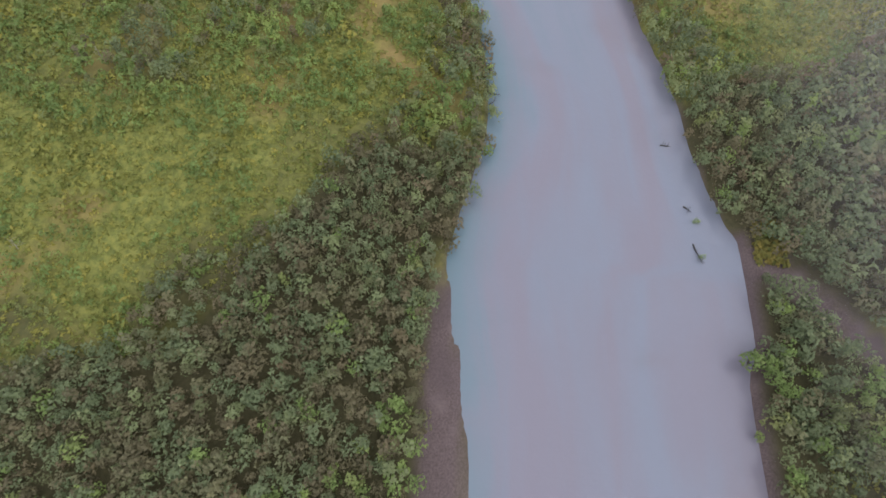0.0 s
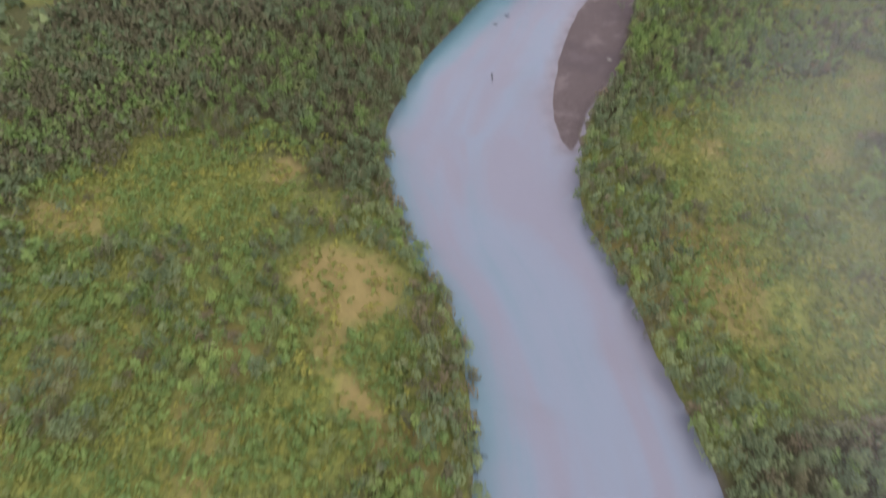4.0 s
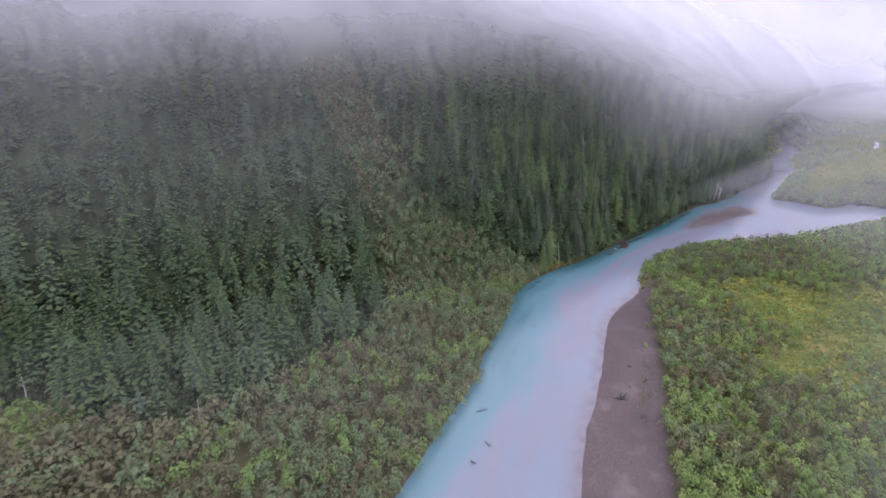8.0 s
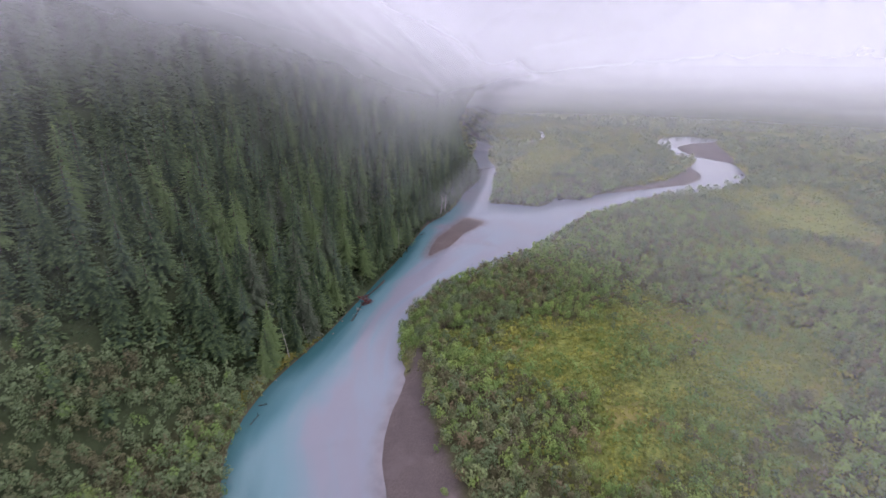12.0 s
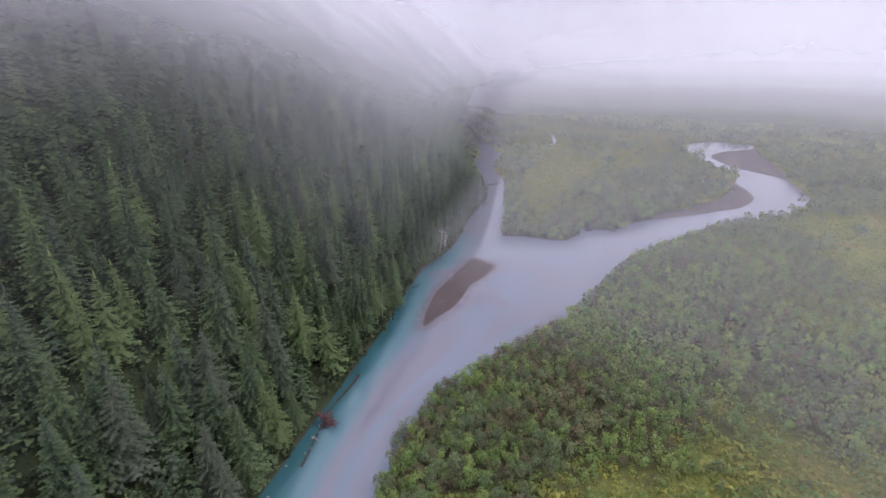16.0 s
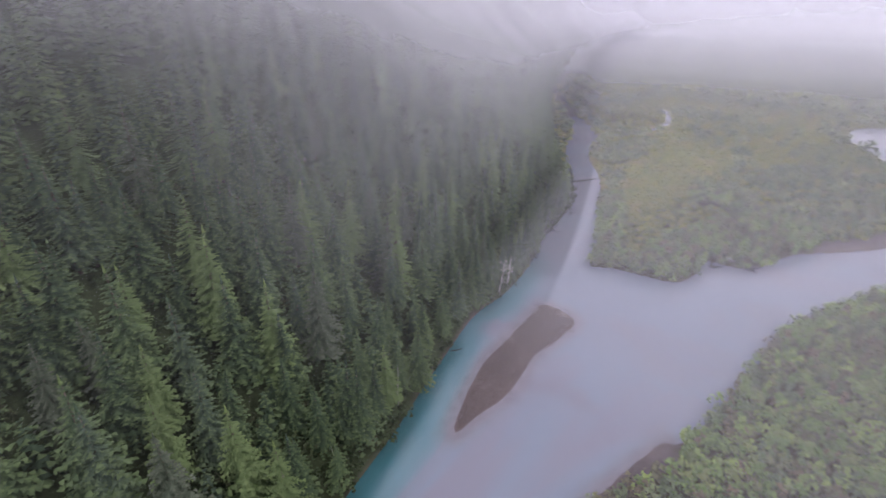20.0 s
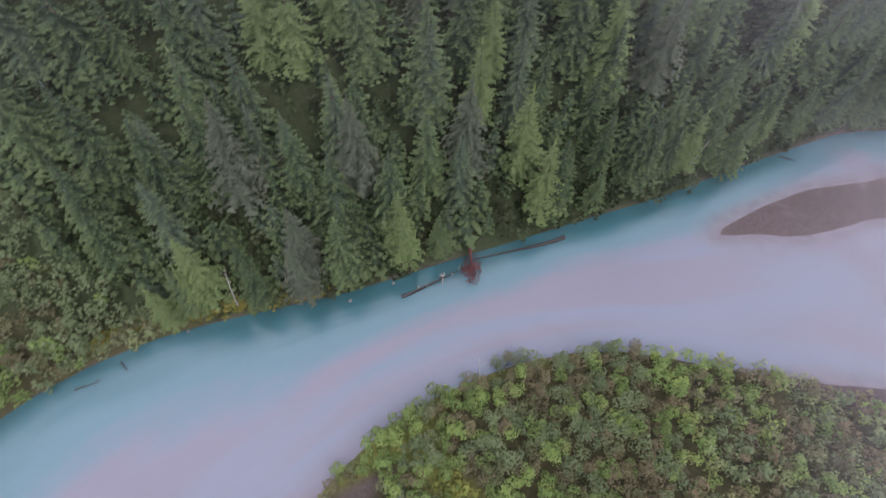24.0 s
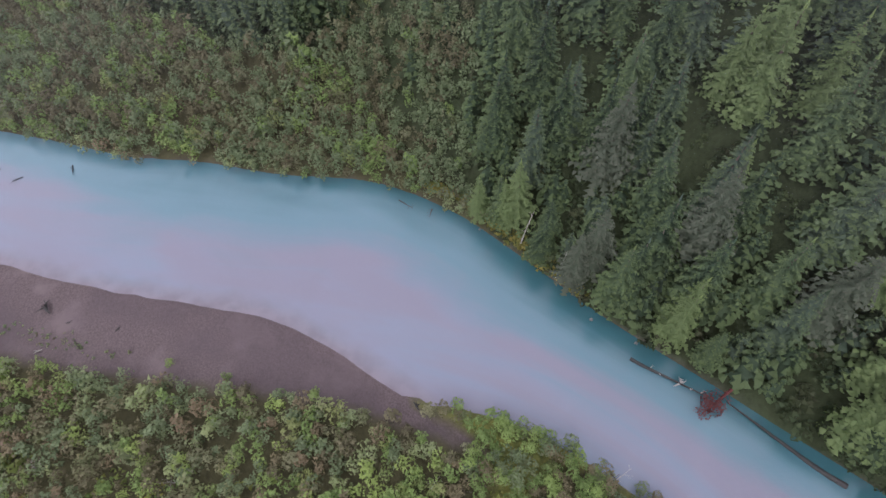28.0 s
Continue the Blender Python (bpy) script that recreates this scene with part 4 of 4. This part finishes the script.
def stump(name, label, x, y, z, size, material, seed):
    """A washed-up root stock: a short stem and a star of roots."""
    r = np.random.default_rng(seed)
    ob = tagged(new(name), label, "driftwood")
    ob.location = (x, y, z)
    lie = np.array((math.cos(seed), math.sin(seed), 0.25))
    (v, q), _p = limb(r, (0, 0, 0.25 * size), lie, 1.6 * size, 0.24 * size, 0.1, 5)
    part("stem", mesh_from("stem", v, q, material, True), ob)
    for _ in range(7):
        d = r.normal(0, 1, 3) - lie * 0.7
        d[2] = abs(d[2]) * 0.8
        (v, q), _p = limb(r, (0, 0, 0.25 * size), d, r.uniform(0.6, 1.3) * size, 0.11 * size, 0.5, 4, 5)
        part("root", mesh_from("root", v, q, material, True), ob)
    return ob


# two trunks lie along the forest's foot, half under water, and a red dead crown hangs over them
dead_wood("fallen_log", "long dark waterlogged trunk lying along the wooded bank", "log", 64.1, 279.8, 0.06, (7.8, 8.0, 0.15), 0.3, 5, WET_WOOD, 1, (0.4, 0.9), GREY_WOOD)
dead_wood("fallen_log", "dark sunken trunk just under the turquoise water", "log", 84.0, 300.2, 0.0, (-11.0, -11.2, 0.1), 0.42, 3, WET_WOOD, 2, (0.3, 0.7))
dead_wood("fallen_tree", "fallen tree with dense red-brown dead twigs over the water", "dead tree", 70.8, 291.0, 1.5, (2.4, -5.0, -1.2), 0.22, 22, RED_TWIGS, 3, (1.0, 2.0), RED_TWIGS)
red_tree = bpy.data.objects["fallen_tree"]
red_shape = clump_shape(np.random.default_rng(4), 1.9, 2.0, 380, 0.16, 0.2)
RED_LEAVES = leaf_material("dead_red_needles", (0.08, 0.026, 0.032), (0.17, 0.055, 0.062), (0.21, 0.08, 0.075), (0.13, 0.06, 0.055), 0.4, 0.1)
crown_red = part("dead_foliage", mesh_from("dead_foliage", red_shape.reshape(-1, 3) + (1.5, -3.2, -1.5), np.arange(len(red_shape) * 3).reshape(-1, 3), RED_LEAVES, False, tone=np.full(len(red_shape) * 3, 0.4)), red_tree, "withered red-brown foliage")
stump("driftwood_root", "pale washed-out root stock beside the sunken trunk", 68.6, 285.4, 0.0, 0.9, GREY_WOOD, 5)
for x, y, stem, rad, n, seed in ((43.6, 268.4, (-0.5, 1.2, 9.0), 0.15, 7, 11), (49.8, 272.8, (-0.9, 0.8, 6.5), 0.11, 5, 12), (50.6, 273.4, (-0.3, 1.0, 5.5), 0.10, 5, 13), (86, 307, (0.2, 0.6, 8.0), 0.12, 5, 14),
                                 (-44.1, 182.3, (0.4, 0.2, 7.5), 0.2, 9, 15), (-78, 196.5, (-0.4, 0.3, 8.0), 0.2, 9, 16), (-88, 193.8, (1.0, 0.2, 6.0), 0.18, 8, 17), (100, 320.5, (0.3, 0.4, 9.0), 0.13, 6, 18)):
    dead_wood("dead_snag", "bare grey dead trunk standing at the forest's edge", "dead tree", x, y, at_ground(x, y) - 0.3, stem, rad, n, GREY_WOOD, seed, (0.4, 1.2), None, (0.3, 0.95), 0.9)
# pale dying trees on the bank by the creek mouth
for x, y, h, seed in ((137.5, 352.0, 11.0, 21), (141.5, 355.0, 9.0, 22), (150.5, 364.0, 8.0, 23)):
    dead_wood("dying_tree", "pale lichen-grey dying tree at the creek's mouth", "dead tree", x, y, at_ground(x, y) - 0.3, (0.6, -1.2, h), 0.22, 24, GREY_WOOD, seed, (1.0, 2.6), GREY_WOOD, (0.25, 0.98))
# logs across the creek
dead_wood("creek_log", "bare log lying straight across the narrow creek", "log", 205.6, 424.1, 0.35, (13.4, -6.4, 0.1), 0.42, 6, WET_WOOD, 31, (0.5, 1.2))
dead_wood("creek_log", "thin drift log stuck in the shallow creek", "log", 172.5, 382.5, 0.1, (7.0, -5.5, 0.05), 0.2, 4, WET_WOOD, 32, (0.4, 0.9))
dead_wood("creek_log", "short drift log stranded beside the creek", "log", 186, 392, 0.1, (5.0, 1.5, 0.05), 0.18, 4, WET_WOOD, 33, (0.4, 0.9))
for x, y, size, mat, seed in ((210.5, 336.5, 2.6, WET_WOOD, 41), (208.5, 342.5, 1.5, GREY_WOOD, 42), (201.5, 342.0, 1.7, WET_WOOD, 43), (216.5, 340.0, 1.3, WET_WOOD, 44), (329.0, 321.5, 1.8, WET_WOOD, 45)):
    stump("driftwood_root", "drift root stock piled on the muddy point", x, y, max(0, at_ground(x, y)), size, mat, seed)
# on the long bar and in the shallows upstream
stump("driftwood_root", "dark root stock stranded on the grey gravel bar", 41.4, 192.6, at_ground(41.4, 192.6), 1.25, WET_WOOD, 51)
for x, y, size, mat, seed in ((49, 193.5, 0.6, GREY_WOOD, 52), (37, 159, 0.7, GREY_WOOD, 53), (29.3, 135.2, 0.8, GREY_WOOD, 54), (44.6, 197, 0.4, WET_WOOD, 55), (47, 205, 0.45, WET_WOOD, 56), (66, 249, 0.7, WET_WOOD, 57)):
    stump("driftwood_root", "small washed-up root on the edge of the gravel bar", x, y, max(0, at_ground(x, y)), size, mat, seed)
for x, y, stem, seed in ((34.1, 53.4, (1.6, -0.3, 0.25), 61), (36.5, 42.2, (1.0, -0.9, 0.5), 62), (37.2, 35.9, (0.5, -3.4, 0.3), 63), (37.1, 64.2, (0.9, -0.2, 0.3), 64), (36.9, 66.5, (0.7, 0.2, 0.2), 65),
                         (11.4, 180.3, (0.7, -1.6, 0.15), 66), (8.4, 175.2, (0.8, -1.0, 0.15), 67), (10.2, 189.3, (2.6, 0.5, 0.12), 68), (7.8, 151.6, (0.2, -4.2, 0.18), 69), (8.2, 210.4, (1.3, -1.0, 0.35), 70),
                         (30.0, 250.2, (2.4, 2.2, 0.1), 71), (33.0, 255.6, (1.8, -0.6, 0.15), 72), (105.2, 325.0, (2.2, 1.4, 0.5), 73), (116.2, 333.8, (2.6, -0.8, 0.4), 74), (95.5, 315.3, (1.8, -0.3, 0.4), 75), (6.2, 62.0, (1.6, -0.4, 0.25), 76), (5.9, 59.6, (1.2, 0.6, 0.3), 77)):
    dead_wood("stranded_branch", "dark branch stranded in the shallow water", "driftwood", x, y, 0.03, stem, 0.13, 5, WET_WOOD, seed, (0.4, 1.0))
# bare limbs that stick out of the green thicket
for x, y, stem, n, seed in ((79.6, 271.8, (-1.6, 2.6, 1.6), 4, 81), (106, 281, (1.6, 0.3, 2.6), 9, 82), (124, 282, (2.0, 0.6, 2.2), 9, 83), (114, 279, (0.6, -1.0, 2.8), 9, 84), (81.5, 262, (0.5, 0.5, 2.9), 8, 85), (95, 270, (-0.6, 0.6, 3.0), 8, 86),
                            (66, 199, (0.8, 0.6, 2.9), 9, 87), (71, 217, (0.4, 1.0, 2.9), 9, 88), (76, 250, (0.3, 0.6, 3.0), 8, 89), (64.5, 172, (0.2, 0.4, 4.2), 7, 90), (-61.5, 28, (0.5, 0.5, 2.6), 10, 91), (-61, 64, (0.4, 0.3, 2.4), 10, 92), (58, 120, (0.4, 0.3, 2.0), 8, 93)):
    dead_wood("dead_bush", "bare bleached branches sticking out of the green thicket", "dead bush", x, y, at_ground(x, y) + 0.2, stem, 0.07, n, GREY_WOOD, seed, (0.7, 1.5))

# pale stone at the foot of the forest
bm = bmesh.new()
bmesh.ops.create_icosphere(bm, subdivisions=2, radius=0.5)
for vert in bm.verts:
    vert.co *= 1 + 0.25 * noise.noise(vert.co * 2.3)
    vert.co.z *= 0.6
me = bpy.data.meshes.new("boulder")
bm.to_mesh(me)
bm.free()
STONE = Mat("pale_stone", 0.9, 0.2)
STONE.color(STONE.mix(STONE.noise(4, 5), (0.15, 0.14, 0.135), (0.30, 0.28, 0.27)))
me.materials.append(STONE.m)
for x, y, g in ((57.4, 276.2, 0.55), (38.6, 262.9, 0.45), (62.0, 281.4, 0.5), (110.2, 330.0, 0.5)):
    rock = tagged(new("boulder", me), "pale boulder lying in the water at the bank", "rock", "boulders along the wooded bank")
    rock.matrix_basis = Matrix.LocRotScale((x, y, 0.05), Euler((0, 0, x)), (g, g, g))

# yellow grass on the low bank below the forest, tufts on the bars
strip = smooth([28.5, 255, 34, 261.5, 41, 266.6, 49, 272.6, 53, 275.5], 14)
r = np.random.default_rng(91)
tufts_at = np.repeat(strip, 6, 0) + r.normal(0, 0.5, (len(strip) * 6, 2)) + (-0.3, 0.3)
tufts_at = np.vstack([tufts_at, np.column_stack([r.uniform(46, 50, 160), r.uniform(33, 40, 160)]), np.column_stack([r.uniform(140, 160, 120), r.uniform(357, 370, 120)])])
tufts_at = tufts_at[-depth_in(RIVER, tufts_at) > 0.0]
grass_shapes = [clump_shape(r, 0.5, 0.6, 22, 0.2, 0.2) for _ in range(4)]
YELLOW_GRASS = leaf_material("yellow_bank_grass", (0.15, 0.155, 0.045), (0.24, 0.22, 0.06), (0.30, 0.25, 0.07), (0.16, 0.19, 0.06), 0.2)
tagged(new("bank_grass", scatter_mesh("bank_grass", grass_shapes, tufts_at, land_height(tufts_at) - 0.05, r.random(len(tufts_at)) * 6.3, 0.7 + 0.8 * r.random(len(tufts_at)), r.random(len(tufts_at)), YELLOW_GRASS)),
       "yellow autumn grass on the low bank below the forest", "grass", kind="stuff")
bar_plants = np.column_stack([r.uniform(43, 52, 70), 0 * r.random(70)])
bar_plants[:, 1] = 186 + (bar_plants[:, 0] - 43) * 2.2 + r.normal(0, 2.0, 70)
tagged(new("bar_plants", scatter_mesh("bar_plants", grass_shapes, bar_plants, land_height(bar_plants) - 0.03, r.random(70) * 6.3, 0.25 + 0.35 * r.random(70), r.random(70), WILLOW)),
       "sparse small green plants growing on the gravel bar", "plants", kind="stuff")


# ---------------------------------------------------------------- mist
def hill_point(s, d):
    return CORNER + ALONG * s + UPHILL * (d + np.interp(s + np.linspace(-110, 110, 23), *FOOT).mean())


HILL_CLOUD = mist_material("hill_cloud", 0.016)
VALLEY_HAZE = mist_material("valley_haze", 0.008)
CLOUD_BANK = mist_material("cloud_bank", 0.011)

# low cloud lying against the hillside above and among the tree tops, closing towards its heights
ss, dd = np.linspace(-560, 760, 110), np.concatenate([np.linspace(-24, 6, 16), 6 + np.geomspace(3, 700, 48)])
for lift, base, dense in ((21, 63, 0.74), (31, 71, 0.74)):
    q = np.array([hill_point(a, b) for a in ss for b in dd])
    sq, dq = np.repeat(ss, len(dd)), np.tile(dd, len(ss))
    rise = np.where(dq > 0, 0.82 * dq * dq / (dq + 4), 0)
    z = 330 * 1.12 * (1 - np.exp(-rise / 330)) * (1 - 0.97 * step(700, 1230, sq)) + 1.5 + 8 * step(150, 500, sq) + (lift - 3) * step(-14, 6, dq) * (1 - step(700, 1230, sq))
    z = np.maximum(z, hill_height(q) + (lift - 2) * step(-6, 10, dq))
    low = base + np.interp(sq, (-300, -150, 0, 80, 200), (12, 6, 4, -4, -20))
    top = step(-16, 66, z - low)
    near_slope = step(-12, 4, dq)
    away = np.interp(sq, (-130, -50, 0, 50, 120, 250, 450, 800), (0.03, 0.008, 0.015, 0.085, 0.18, 0.32, 0.5, 0.65)) * step(14, 55, z)
    f = (1 - (1 - dense * top) * (1 - 0.85 * step(95, 150, z)) * (1 - away)) * near_slope
    torn = (1.1 * top * (1 - 0.8 * top) + 0.10 * step(-35, 5, z - low)) * near_slope * (1 - 0.7 * step(100, 500, sq))
    tagged(new("hill_cloud", mesh_from("hill_cloud", np.column_stack([q, z]), grid_faces(len(ss), len(dd)), HILL_CLOUD, True, fade=f, wisp=torn)),
           "low white cloud drifting along the wooded hillside", "mist", kind="stuff")

# haze over the far valley floor: distance haze put into a sheet, denser away from the flight line
hx, hy = spaced(0, 400, 14, 3800), spaced(-60, 600, 14, 3800)
q = np.stack(np.meshgrid(hx, hy, indexing="ij"), -1).reshape(-1, 2)
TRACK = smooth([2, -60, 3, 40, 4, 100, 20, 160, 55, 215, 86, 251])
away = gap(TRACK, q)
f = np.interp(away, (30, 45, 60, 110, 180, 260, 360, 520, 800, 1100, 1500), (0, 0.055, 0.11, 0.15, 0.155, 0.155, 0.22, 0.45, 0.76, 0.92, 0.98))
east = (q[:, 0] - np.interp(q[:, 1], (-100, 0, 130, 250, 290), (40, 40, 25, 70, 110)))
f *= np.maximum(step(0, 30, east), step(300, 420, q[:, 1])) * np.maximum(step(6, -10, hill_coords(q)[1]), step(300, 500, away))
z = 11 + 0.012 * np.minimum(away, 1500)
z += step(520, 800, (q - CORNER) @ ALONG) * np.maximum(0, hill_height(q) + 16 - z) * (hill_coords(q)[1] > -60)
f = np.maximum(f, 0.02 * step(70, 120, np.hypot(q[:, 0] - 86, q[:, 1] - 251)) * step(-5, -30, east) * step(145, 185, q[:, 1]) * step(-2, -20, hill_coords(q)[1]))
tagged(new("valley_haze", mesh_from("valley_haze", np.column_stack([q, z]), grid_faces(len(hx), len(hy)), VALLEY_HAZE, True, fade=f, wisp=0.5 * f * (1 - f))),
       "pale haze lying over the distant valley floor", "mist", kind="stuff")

# curtains of mist across the valley, one behind the other, added to build up distance haze
for s_bank, gain in ((25, 0.08), (110, 0.13), (300, 0.26), (480, 0.34), (790, 0.55)):
    across, up = np.concatenate([np.linspace(-900, -200, 16), np.linspace(-170, 420, 40)]), np.linspace(0, 320, 26)
    q = np.array([(*(CORNER + ALONG * (s_bank + 0.12 * a + 14 * math.sin(a * 0.02)) + UPHILL * (a + 60)), b) for a in across for b in up])
    aq, zq = np.repeat(across, len(up)), np.tile(up, len(across))
    over = zq - hill_height(q[:, :2])
    f = gain * step(0, 75, over) * (1 + 0.9 * step(70, 150, zq)) * (0.55 + 0.45 * step(-260, 40, aq)) * step(420, 360, aq) * step(-900, -700, aq) * step(320, 220, zq) * (step(-190, -110, aq) if s_bank < 60 else 1)
    tagged(new("cloud_bank", mesh_from("cloud_bank", q, grid_faces(len(across), len(up)), CLOUD_BANK, True, fade=f, wisp=0.9 * f * (1 - f))),
           "grey-white cloud bank hanging across the hillside", "mist", kind="stuff")


# fog that closes the valley all round
turn_, out_r = np.linspace(0, 2 * np.pi, 73), np.concatenate([np.linspace(0, 1, 16) ** 2, [1.5, 2.2]])
q = np.array([(100 + (1500 + 700 * b) * math.cos(a), 250 + (1500 + 700 * b) * math.sin(a), -6 + 330 * b) for a in turn_ for b in out_r])
bq = np.tile(out_r, len(turn_))
f = 0.95 * step(-0.02, 0.12, bq) * (1 - step(0.08, 1.4, bq))
tagged(new("fog_bank", mesh_from("fog_bank", q, grid_faces(len(turn_), len(out_r)), mist_material("fog_bank", 0.006, (0.86, 0.85, 0.89)), True, fade=f, wisp=0.3 * f * (1 - f))),
       "white fog closing the far end of the valley", "mist", kind="stuff")
